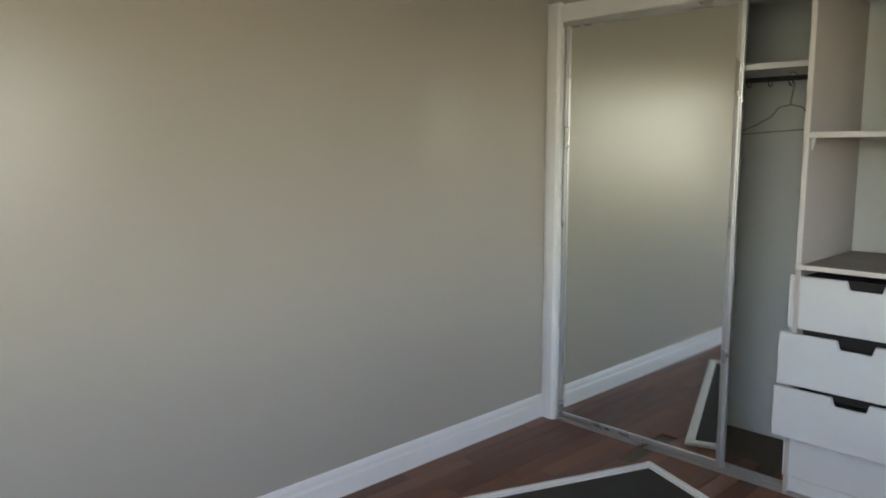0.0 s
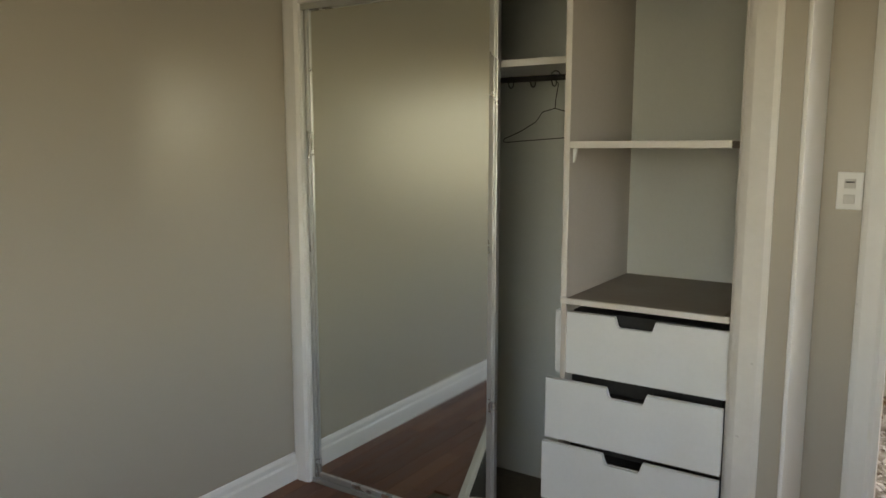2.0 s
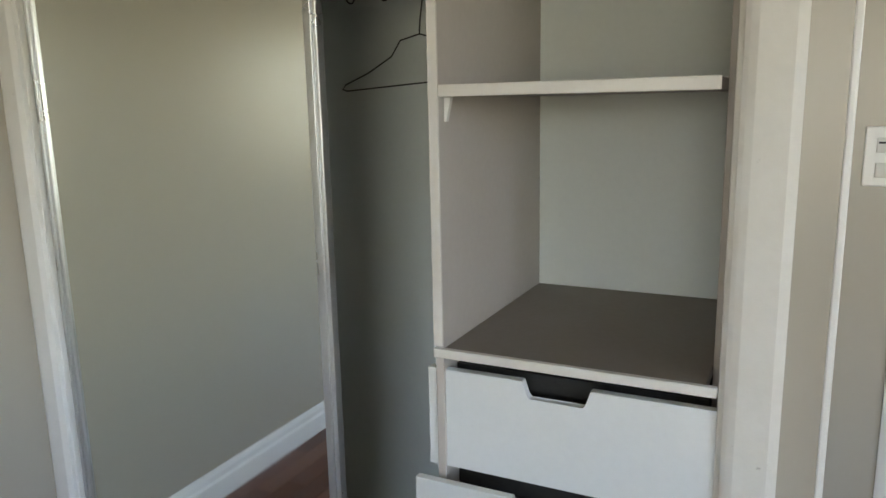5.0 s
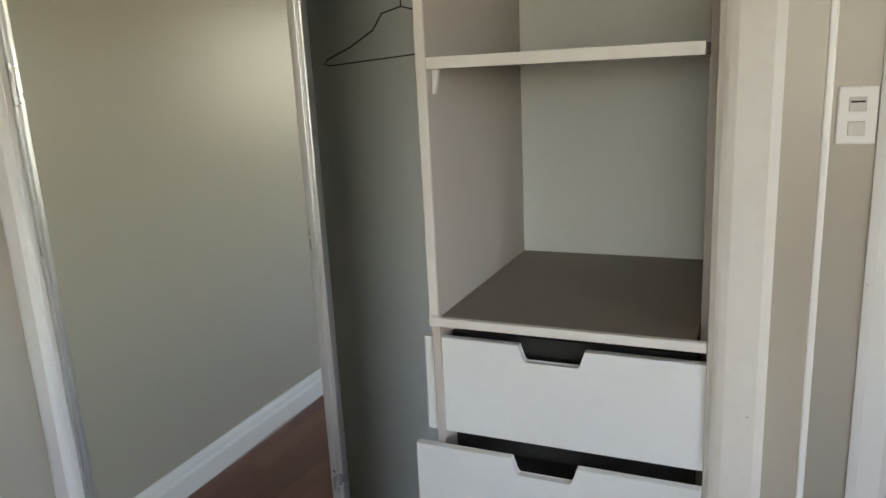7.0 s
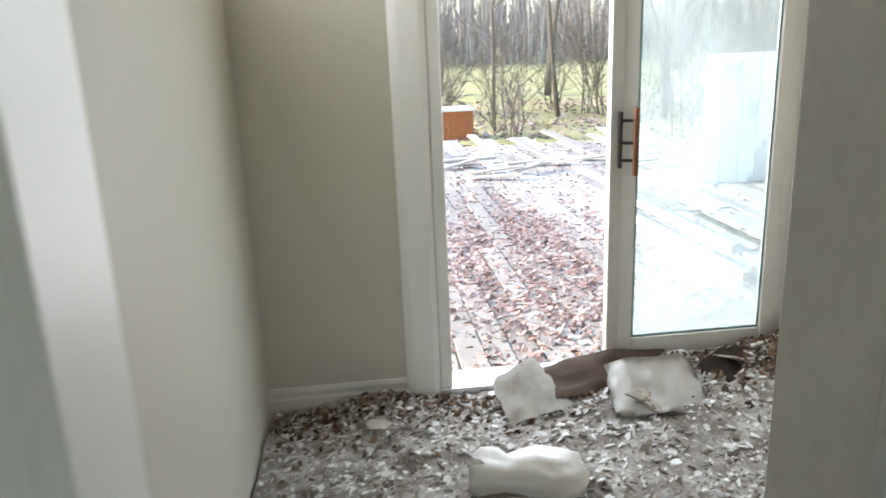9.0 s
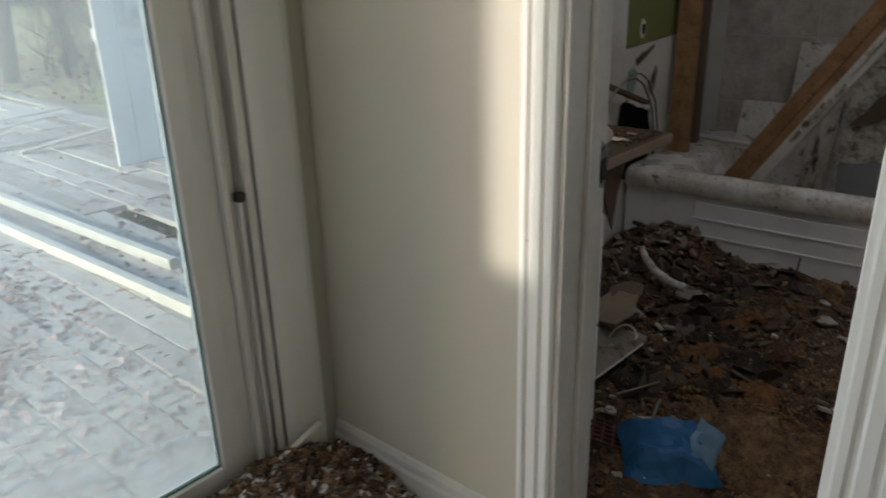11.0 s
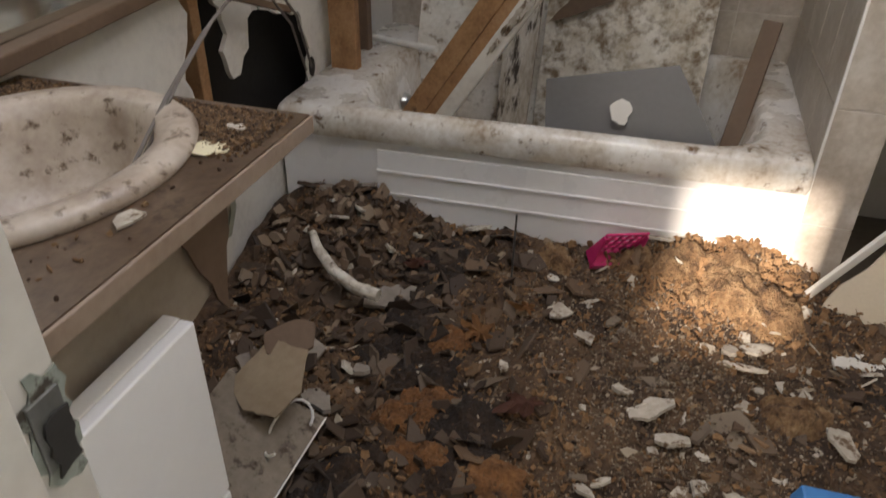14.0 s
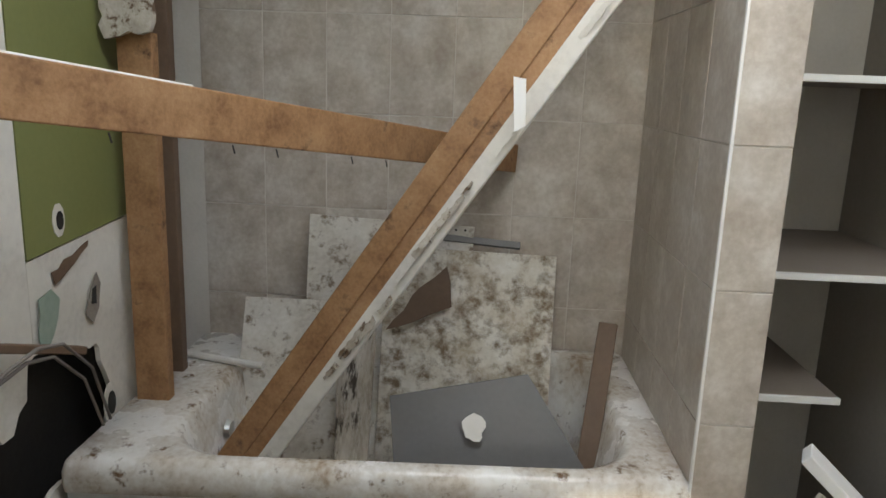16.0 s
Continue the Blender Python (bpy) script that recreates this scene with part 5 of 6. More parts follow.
def mat_patch(name, label, cx, cy, rx, ry, lift, material, seed, turn=0.0):
    """A matted tuft of loose fibre: a lumpy sheet whose ragged rim sinks into the rubble."""
    me = grid_ground(-rx * 1.3, rx * 1.3, -ry * 1.3, ry * 1.3, 0.0065, lambda x, y: 0)
    c, q = math.cos(turn), math.sin(turn)
    for v in me.vertices:
        x, y = v.co.x, v.co.y
        d = math.hypot(x / rx, y / ry) + 0.55 * noise.noise(Vector((x * 11, y * 11, seed))) + 0.25 * noise.noise(Vector((x * 33, y * 33, seed)))
        wx, wy = cx + c * x - q * y, cy + q * x + c * y
        lump = 0.5 + 0.5 * noise.fractal(Vector((x * 24, y * 24, seed + 3)), 0.6, 2.2, 3)
        shape = max(-1.0, min(1.0, (1.0 - d) * 3.0))
        v.co = (wx, wy, bath_height(wx, wy) + shape * lift * (0.45 + 0.75 * lump) + 0.006 * noise.noise(Vector((x * 90, y * 90, seed))) - (0.02 if shape < 0 else 0))
    return stuff(name, me, material, label, "insulation")


WOOL = surface("tan_matted_wool", [(0.05, 0.024, 0.010), (0.14, 0.075, 0.033), (0.24, 0.145, 0.072), (0.34, 0.225, 0.125)], 30, 140, rough=1.0, bump=1.0, dist=0.014, spots=(0.03, 0.015, 0.008), spot_scale=34, spot_at=0.56, soft=0.12)
OCHRE = surface("orange_matted_wool", [(0.07, 0.028, 0.010), (0.17, 0.075, 0.026), (0.28, 0.135, 0.050)], 24, 120, rough=1.0, bump=1.0, dist=0.012, spots=(0.03, 0.015, 0.008), spot_scale=26, spot_at=0.57, soft=0.12)
PEAT = surface("dark_wet_peat", [(0.006, 0.004, 0.003), (0.022, 0.012, 0.007), (0.06, 0.032, 0.016)], 16, 110, rough=0.85, bump=1.0, dist=0.012, spots=(0.12, 0.06, 0.022), spot_scale=40, spot_at=0.62)
mat_patch("insulation_sheet", "thick matted tan insulation lying by the door", 4.95, 1.60, 0.15, 0.20, 0.035, WOOL, 3)
mat_patch("insulation_sheet", "pale tan insulation strip in the rubble", 4.97, 1.785, 0.09, 0.035, 0.04, WOOL, 9, 0.3)
for cx, cy, rx, ry, seed in ((5.30, 1.92, 0.07, 0.08, 4), (5.18, 1.86, 0.06, 0.07, 5), (5.50, 1.88, 0.05, 0.06, 6), (5.15, 1.70, 0.06, 0.06, 7)):
    mat_patch("insulation_tuft", "orange-brown wet insulation tuft in the rubble", cx, cy, rx, ry, 0.022, OCHRE, seed)
for cx, cy, rx, ry, seed in ((5.87, 1.27, 0.10, 0.10, 11), (5.80, 1.18, 0.07, 0.09, 12), (5.93, 1.40, 0.06, 0.07, 13), (5.93, 1.50, 0.05, 0.05, 14), (5.50, 1.13, 0.06, 0.06, 15), (5.90, 1.72, 0.05, 0.06, 16)):
    mat_patch("insulation_tuft", "dry tan insulation tuft heaped by the tub", cx, cy, rx, ry, 0.035, WOOL, seed)
for cx, cy, rx, ry, seed in ((5.42, 1.95, 0.12, 0.13, 21), (5.22, 1.78, 0.13, 0.09, 22), (5.58, 2.02, 0.10, 0.08, 23), (5.80, 2.02, 0.10, 0.10, 24), (5.06, 2.0, 0.10, 0.08, 25)):
    mat_patch("damp_earth", "dark damp crumbly earth patch in the rubble", cx, cy, rx, ry, 0.014, PEAT, seed)


def dry_leaf(x, y, size, lobes, turn, material, label, seed):
    """A curled dry leaf with a lobed outline and a midrib."""
    rng, bm = random.Random(seed), bmesh.new()
    z0 = bath_height(x, y) + 0.022
    k = lobes * 8
    rim = []
    for i in range(k):
        a = 2 * math.pi * i / k
        r = size * (0.72 + 0.28 * math.cos(a * lobes)) * (0.8 + 0.35 * math.cos(a)) * rng.uniform(0.92, 1.06)
        rim.append((r * math.cos(a), 0.75 * r * math.sin(a)))
    hub = bm.verts.new((0, 0, 0.006))
    half = [bm.verts.new((0.5 * px, 0.5 * py, 0.010 * noise.noise(Vector((px * 40, py * 40, seed))) + 0.006)) for px, py in rim]
    edge = [bm.verts.new((px, py, 0.022 * noise.noise(Vector((px * 26, py * 26, seed + 2.0))))) for px, py in rim]
    for i in range(k):
        j = (i + 1) % k
        bm.faces.new((hub, half[i], half[j]))
        bm.faces.new((half[i], edge[i], edge[j], half[j]))
    bmesh.ops.solidify(bm, geom=bm.faces[:], thickness=0.0012)
    ob = thing("dry_leaf", label, "leaf", "fallen leaves in the bathroom", bm=bm, material=material)
    ob.matrix_world = Matrix.Translation((x, y, z0)) @ Euler((rng.gauss(0, 0.2), rng.gauss(0, 0.2), turn)).to_matrix().to_4x4()


TANLEAF = surface("dry_orange_leaf", [(0.20, 0.09, 0.032), (0.33, 0.165, 0.065)], 20, 90, rough=0.8, bump=0.3)
REDLEAF = surface("dry_maroon_leaf", [(0.075, 0.026, 0.016), (0.14, 0.055, 0.034)], 20, 90, rough=0.8, bump=0.3)
dry_leaf(5.525, 1.828, 0.072, 7, 0.4, TANLEAF, "dry curled orange-brown oak leaf", 1)
dry_leaf(5.650, 1.738, 0.042, 6, 1.4, TANLEAF, "small dry orange-brown leaf", 2)
dry_leaf(5.345, 1.675, 0.075, 5, 2.2, REDLEAF, "dry maroon maple leaf", 3)
dry_leaf(5.77, 2.06, 0.055, 6, 0.9, REDLEAF, "dry dark brown leaf beside the rubble heap", 4)


def shard(name, label, category, x, y, size, long, turn, tilt, material, seed, thick=0.011, lift=0.012, base=bath_height, group="broken drywall pieces"):
    rng = random.Random(seed)
    pts = [(0.8 * size * long * math.cos(a) * rng.uniform(0.5, 1.15), 0.8 * size * math.sin(a) * rng.uniform(0.5, 1.15)) for a in (0.3 + rng.uniform(-0.2, 0.2), 1.4, 2.5 + rng.uniform(-0.3, 0.3), 3.3, 4.3 + rng.uniform(-0.3, 0.3), 5.4)]
    ob = thing(name, label, category, group, bm=prism(ragged(pts, 0.018, 0.0035, seed), thick * 0.6), material=material)
    ob.matrix_world = Matrix.Translation((x, y, base(x, y) + lift)) @ Euler((radians(tilt), radians(tilt * 0.6), radians(turn))).to_matrix().to_4x4()
    return ob


W = "broken pale drywall piece on the rubble"
for x, y, size, long, turn, tilt, seed in ((5.80, 2.15, 0.034, 2.2, 20, 38, 1), (5.715, 1.667, 0.042, 1.5, -30, 10, 2), (5.655, 1.600, 0.036, 1.6, 55, 10, 3), (5.95, 1.945, 0.052, 1.5, 95, 22, 4), (6.0, 1.46, 0.022, 2.8, 80, 12, 5),
                                           (5.93, 1.40, 0.038, 1.5, 10, 35, 7), (5.265, 1.247, 0.036, 1.3, 60, 12, 8), (5.70, 1.20, 0.034, 1.6, 100, 8, 9), (5.612, 1.24, 0.020, 3.6, 85, 6, 11), (5.424, 1.747, 0.020, 1.5, 30, 10, 13),
                                           (5.835, 2.25, 0.032, 1.1, 15, 22, 14), (5.79, 2.30, 0.036, 1.2, 70, 25, 15), (5.87, 2.10, 0.026, 1.3, 40, 20, 16), (4.885, 1.585, 0.022, 1.5, 10, 15, 17), (5.86, 2.34, 0.028, 1.3, 100, 20, 18),
                                           (5.22, 1.50, 0.020, 2.0, 120, 14, 19), (5.19, 1.53, 0.018, 2.2, 60, 14, 20), (4.86, 2.0, 0.026, 1.4, 30, 12, 22), (4.93, 2.03, 0.018, 1.6, 80, 12, 23), (5.45, 1.05, 0.05, 1.4, 15, 10, 24)):
    shard("drywall_piece", W, "drywall piece", x, y, size, long, turn, tilt, PALE, seed)
for x, y, size, long, turn, tilt, seed in ((5.40, 1.435, 0.046, 1.9, 125, 9, 6), (5.345, 1.385, 0.040, 1.5, 100, 12, 12), (5.44, 1.49, 0.028, 1.5, 60, 12, 40)):
    shard("crumpled_paper", "crumpled torn paper-faced plaster on the rubble", "plaster", x, y, size, long, turn, tilt, PALE, seed, 0.014, group="torn plaster sheets")
for x, y, size, long, turn, tilt, seed in ((5.115, 1.395, 0.036, 2.4, 195, 12, 41), (5.03, 1.345, 0.026, 2.2, 200, 16, 42), (5.17, 1.335, 0.046, 2.0, 210, 16, 43), (4.955, 1.415, 0.075, 1.2, 20, 8, 44), (5.05, 1.24, 0.04, 1.4, 100, 10, 45)):
    shard("plaster_sheet_piece", "long broken plaster sheet piece near the doorway", "plaster", x, y, size, long, turn, tilt, PALE, seed, 0.016, 0.026, group="plaster sheet pieces")
for x, y, size, long, turn, tilt, seed in ((5.64, 2.095, 0.075, 1.45, -40, 10, 31), (5.90, 2.38, 0.04, 1.1, 10, 20, 32), (5.95, 2.27, 0.04, 1.2, 80, 25, 34), (5.30, 2.30, 0.06, 1.3, 30, 10, 35), (5.24, 2.12, 0.055, 1.3, 60, 12, 36), (5.38, 2.20, 0.05, 1.5, 10, 14, 37), (5.36, 2.06, 0.03, 1.4, 80, 12, 38)):
    shard("plaster_slab", "grey-brown plaster slab on the rubble heap", "plaster", x, y, size, long, turn, tilt, STONE, seed, 0.016, group="grey plaster slabs")


shard("carton_sheet", "dirty flattened carton sheet beside the vanity", "cardboard", 5.16, 2.16, 0.105, 1.25, 25, -14, surface("dirty_cardboard", [(0.22, 0.16, 0.10), (0.36, 0.28, 0.19)], 6, 50, rough=0.8, bump=0.2), 51, 0.006, 0.17)
shard("brown_slab", "brown broken board slab beside the vanity", "board", 5.27, 2.17, 0.075, 1.2, 70, -12, OLDPLY, 52, 0.012, 0.14, group="")
for x0, y0, x1, y1 in ((4.93, 2.02, 5.02, 1.93), (4.79, 1.87, 4.96, 1.90)):
    thing("splinter", "thin pale wood splinter on the rubble", "splinter", "splinters", bm=beam((x0, y0, bath_height(x0, y0) + 0.03), (x1, y1, bath_height(x1, y1) + 0.03), 0.007, 0.005), material=STONE)
thing("thin_rod", "thin dark metal rod leaning in the rubble", "rod", bm=tube([(5.62, 1.78, 0.20), (5.99, 1.845, 0.285)], 0.003, 6), material=WIRE)
pp = [Vector((5.70, 2.335, 0.300)), Vector((5.655, 2.30, 0.285)), Vector((5.605, 2.235, 0.262)), Vector((5.570, 2.160, 0.248)), Vector((5.560, 2.095, 0.245))]
thing("curved_pipe", "curved dirty white plastic pipe on the rubble", "pipe", bm=tube(pp, [0.010, 0.013, 0.015, 0.016, 0.016], 12), material=surface("dirt_smeared_pipe", [(0.30, 0.25, 0.19), (0.56, 0.52, 0.45), (0.72, 0.69, 0.63)], 26, 80, rough=0.45, bump=0.2, spots=(0.10, 0.065, 0.04), spot_scale=40, spot_at=0.55))

pk = thing("plastic_basket", "broken magenta plastic basket by the tub", "basket", at=(5.965, 1.585, bath_height(5.965, 1.585) + 0.012))
pk.rotation_euler = (radians(10), radians(-36), radians(30))
part("basket_base", box(-0.042, 0.004, -0.07, 0.062, 0.0, 0.005, 0.0015), PINK, pk)
part("basket_rim", box(-0.05, -0.042, -0.075, 0.067, 0.0, 0.024, 0.002), PINK, pk)
for i in range(6):
    part("basket_rib", box(-0.002, 0.003, -0.066 + 0.024 * i, -0.059 + 0.024 * i, 0.0055, 0.105, 0.001), PINK, pk)
for i in range(4):
    part("basket_band", box(-0.0015, 0.0045, -0.070, 0.062, 0.022 + 0.027 * i, 0.031 + 0.027 * i, 0.001), PINK, pk)
for y in (-0.072, 0.060):
    part("basket_side", turned(prism([(-0.045, 0.0), (0.003, 0.0), (0.003, 0.10), (-0.008, 0.10)], 0.004), Matrix.Translation((0, y + 0.004, 0)) @ STAND), PINK, pk)


def crumpled(w, d, lift, seed):
    """A crumpled plastic sheet with sharp folds and a wandering outline."""
    me = grid_ground(-w, w, -d, d, 0.011, lambda x, y: 0)
    for v in me.vertices:
        x, y = v.co.x, v.co.y
        edge = min(1 - abs(x) / w, 1 - abs(y) / d)
        q = Vector((x * 8 + seed, y * 8, 0.4))
        fold = 1 - abs(noise.noise(q)) * 2.2
        v.co.z = lift * min(1, 3 * edge) * (0.45 + 0.5 * fold) + 0.012 * (1 - abs(noise.noise(q * 2.7))) + 0.01
        v.co.x += 0.045 * noise.noise(Vector((y * 9, seed, 1.0)))
        v.co.y += 0.045 * noise.noise(Vector((x * 9, seed, 4.0)))
    for p in me.polygons:
        p.use_smooth = False
    return me


bag = thing("plastic_bag", "crumpled blue plastic bag with a paler inside flap, lying in rubble", "bag", at=(4.80, 1.80, bath_height(4.80, 1.80)))
bl = crumpled(0.105, 0.115, 0.075, 3)
bl.materials.append(BLUE)
sheet_ob = new("bag_body", bl)
sheet_ob.parent, sheet_ob.rotation_euler = bag, (0, radians(-8), radians(35))
fl = crumpled(0.070, 0.040, 0.03, 8)
fl.materials.append(surface("pale_blue_plastic_inside", [(0.10, 0.19, 0.28), (0.17, 0.27, 0.36)], 7, 60, rough=0.5, bump=0.2))
flap_ob = new("bag_flap", fl)
flap_ob.parent, flap_ob.location, flap_ob.rotation_euler = bag, (0.035, -0.070, 0.050), (radians(38), radians(-10), radians(5))


crate = thing("plastic_grid", "dark reddish plastic grid half buried in rubble", "grid", at=(4.78, 1.98, bath_height(4.78, 1.98) + 0.015))
crate.rotation_euler = (radians(12), radians(8), radians(25))
GRID = surface("dark_maroon_plastic", [(0.06, 0.02, 0.022), (0.10, 0.04, 0.04)], 9, 60, rough=0.5)
for i in range(6):
    part("grid_bar", box(-0.07 + 0.026 * i, -0.064 + 0.026 * i, -0.06, 0.06, 0, 0.008), GRID, crate)
for i in range(5):
    part("grid_bar", box(-0.072, 0.068, -0.06 + 0.028 * i, -0.054 + 0.028 * i, 0.0015, 0.0065), GRID, crate)
cb = thing("carton_box", "crushed blue and yellow cardboard carton on the rubble", "carton", at=(5.21, 1.09, bath_height(5.21, 1.09) + 0.03))
cb.rotation_euler = (radians(10), radians(-14), radians(8))
part("carton_body", box(-0.09, 0.09, -0.075, 0.06, 0, 0.05, 0.004), CARDBLUE, cb)
part("yellow_panel", box(-0.091, 0.05, 0.0605, 0.063, 0.0, 0.05, 0.001), CARDYELLOW, cb)
part("yellow_band", turned(prism([(-0.06, -0.07), (-0.02, -0.07), (0.02, 0.0), (-0.03, 0.055), (-0.07, 0.055), (-0.02, 0.0)], 0.002), Matrix.Translation((0, 0, 0.0505))), CARDYELLOW, cb)
part("print_bar", box(-0.012, 0.012, -0.06, 0.045, 0.0512, 0.0532), ALU, cb, "pale grey printed bar")
tb = board("tan_board", "tan covered board with frayed white edge leaning by the tub", "board", [(5.90, 1.08, 0.15), (5.80, 0.64, 0.12), (5.93, 0.66, 0.46), (6.00, 0.84, 0.50)], -0.02, TAN, 8, 0.008)
thing("white_batten", "white painted batten leaning against the tub wall", "batten", bm=beam((5.93, 1.10, 0.18), (6.015, 0.83, 0.53), 0.014, 0.022), material=CHIPPED)
thing("white_block", "white painted wood block lying on the rubble", "block", bm=beam((5.74, 1.03, 0.155), (5.76, 0.70, 0.155), 0.06, 0.06), material=DIRTSHADETRIM)
thing("white_board_end", "white painted board end standing in the linen closet", "board", bm=beam((6.03, 0.875, 0.625), (5.93, 0.66, 0.42), 0.075, 0.028), material=TRIM)
shard("yellowed_card", "pale yellow card piece on the counter", "card", 5.0, 2.10, 0.040, 1.2, 15, 2, surface("yellowed_card_face", [(0.60, 0.55, 0.36), (0.70, 0.65, 0.46)], 9, 60, rough=0.7), 61, 0.003, 0.882, lambda x, y: 0, "")
shard("plaster_crumb", "small pale plaster crumb on the counter", "plaster", 5.075, 2.10, 0.022, 1.4, 60, 4, PALE, 62, 0.006, 0.882, lambda x, y: 0, "counter crumbs")
shard("plaster_crumb", "small pale plaster crumb on the counter", "plaster", 4.80, 2.08, 0.026, 1.3, 10, 4, PALE, 63, 0.006, 0.882, lambda x, y: 0, "counter crumbs")

# hall debris
hp = thing("plastic_jug", "crushed white plastic jug lying on its side in the hall rubble", "jug", at=(2.85, 1.87, hall_height(2.85, 1.87) + 0.004))
hp.rotation_euler = (0, 0, radians(-14))
rings = []
for x, r in ((-0.185, 0.055), (-0.178, 0.072), (-0.15, 0.080), (-0.11, 0.074), (-0.07, 0.064), (-0.03, 0.072), (0.02, 0.082), (0.07, 0.083), (0.11, 0.076), (0.145, 0.060), (0.168, 0.038), (0.18, 0.016)):
    ring = []
    for a in np.linspace(0, 2 * math.pi, 28, False):
        dent = 1 + 0.34 * noise.noise(Vector((x * 19, math.cos(a) * 2.2, math.sin(a) * 2.2 + 4))) + 0.10 * noise.noise(Vector((x * 50, a * 3, 2)))
        ring.append((x + 0.012 * noise.noise(Vector((a, x * 20, 7))), 1.1 * r * dent * math.cos(a), 0.072 + 0.92 * r * dent * math.sin(a)))
    rings.append(ring)
part("jug_body", loft(rings, True, True), PIPE, hp, "", True)
part("torn_corner", turned(prism(ragged([(0, 0), (0.055, 0.006), (0.045, 0.06), (0.012, 0.075)], 0.012, 0.005, 5), 0.003), Matrix.Translation((-0.185, -0.05, 0.085)) @ STAND), PIPE, hp)
part("dirt_band", loft([[(x, 1.11 * r * math.cos(a), 0.071 + 0.9 * r * math.sin(a)) for a in np.linspace(3.5, 5.9, 12)] for x, r in ((-0.15, 0.083), (-0.05, 0.074), (0.05, 0.084), (0.12, 0.076))], False), STONE, hp, "dirt caked along the underside", True)


def curled_sheet(name, label, x, y, z, w, d, bend, turn, material, seed):
    """A torn sheet that has curled up on itself, with its own thickness."""
    bm = bmesh.new()
    nx, ny = 16, 8
    rows = []
    for j in range(ny + 1):
        row = []
        for i in range(nx + 1):
            u, v = i / nx - 0.5, j / ny - 0.5
            rim = 0.10 * noise.noise(Vector((u * 9, v * 9, seed)))
            row.append(bm.verts.new(((u + rim * v) * w, (v + rim * u) * d, bend * (0.25 - u * u) * 4 * (0.6 + 0.6 * v) + 0.03 * noise.noise(Vector((u * 5, v * 5, seed + 2))))))
        rows.append(row)
    for p, q in zip(rows, rows[1:]):
        for i in range(nx):
            bm.faces.new((p[i], p[i + 1], q[i + 1], q[i]))
    bmesh.ops.solidify(bm, geom=bm.faces[:], thickness=0.006)
    ob = thing(name, label, "sheet", "curled sheets by the glass door", bm=bm, material=material, smooth=True)
    ob.matrix_world = Matrix.Translation((x, y, z)) @ Matrix.Rotation(radians(turn), 4, "Z") @ Matrix.Rotation(radians(18), 4, "X")


curled_sheet("curled_sheet", "curled dirty white plaster sheet by the glass door", 2.98, 2.38, 0.075, 0.26, 0.22, 0.10, 8, PLASTER, 3)
curled_sheet("curled_sheet", "pale bowed plaster sheet leaning on brown litter", 3.42, 2.27, 0.12, 0.34, 0.26, 0.05, -8, CHIPPED, 5)
curled_sheet("curled_sheet", "torn brown board curled up over the rubble", 3.30, 2.44, 0.11, 0.55, 0.18, 0.06, 4, OLDPLY, 8)
curled_sheet("curled_sheet", "wet brown board lump at the door foot", 3.78, 2.36, 0.09, 0.30, 0.20, 0.09, 25, surface("wet_brown_board", [(0.03, 0.019, 0.012), (0.08, 0.052, 0.034)], 9, 60, rough=0.7, bump=0.3), 12)
for x, y, size, long, turn, tilt, seed in ((2.62, 1.36, 0.06, 1.4, 20, 12, 71), (2.32, 1.33, 0.05, 1.5, 70, 14, 72), (3.05, 2.40, 0.09, 1.4, 10, 25, 73), (2.78, 1.20, 0.045, 1.7, -20, 10, 74), (2.40, 2.28, 0.05, 1.3, 0, 15, 75), (3.40, 2.22, 0.10, 1.6, 15, 20, 76), (3.75, 2.40, 0.08, 1.4, 120, 30, 77)):
    shard("plaster_sheet", "broken white plaster sheet in the hall rubble", "plaster", x, y, size, long, turn, tilt, PALE, seed, 0.012, 0.02, hall_height, "hall plaster sheets")
thing("thin_stick", "thin pale splintered stick by the sliding door sill", "stick", bm=beam((3.88, 2.44, 0.185), (4.24, 2.515, 0.215), 0.018, 0.008), material=CHIPPED)

# outdoors
GROUND = -0.34


def lawn_height(x, y):
    return GROUND + 0.05 * noise.noise(Vector((x * 0.4, y * 0.4, 0))) + max(0, y - 16) * 0.035


me = grid_ground(-60, 90, 2.85, 120, 1.0, lawn_height)
me.materials.append(LAWN)
tagged(new("ground", me), "winter lawn with brown leaf patches rising to woods", kind="structure")
structure("ground_house_apron", box(-60, 90, -60, 2.86, GROUND - 0.3, GROUND - 0.05), LAWN, "winter lawn round the house")


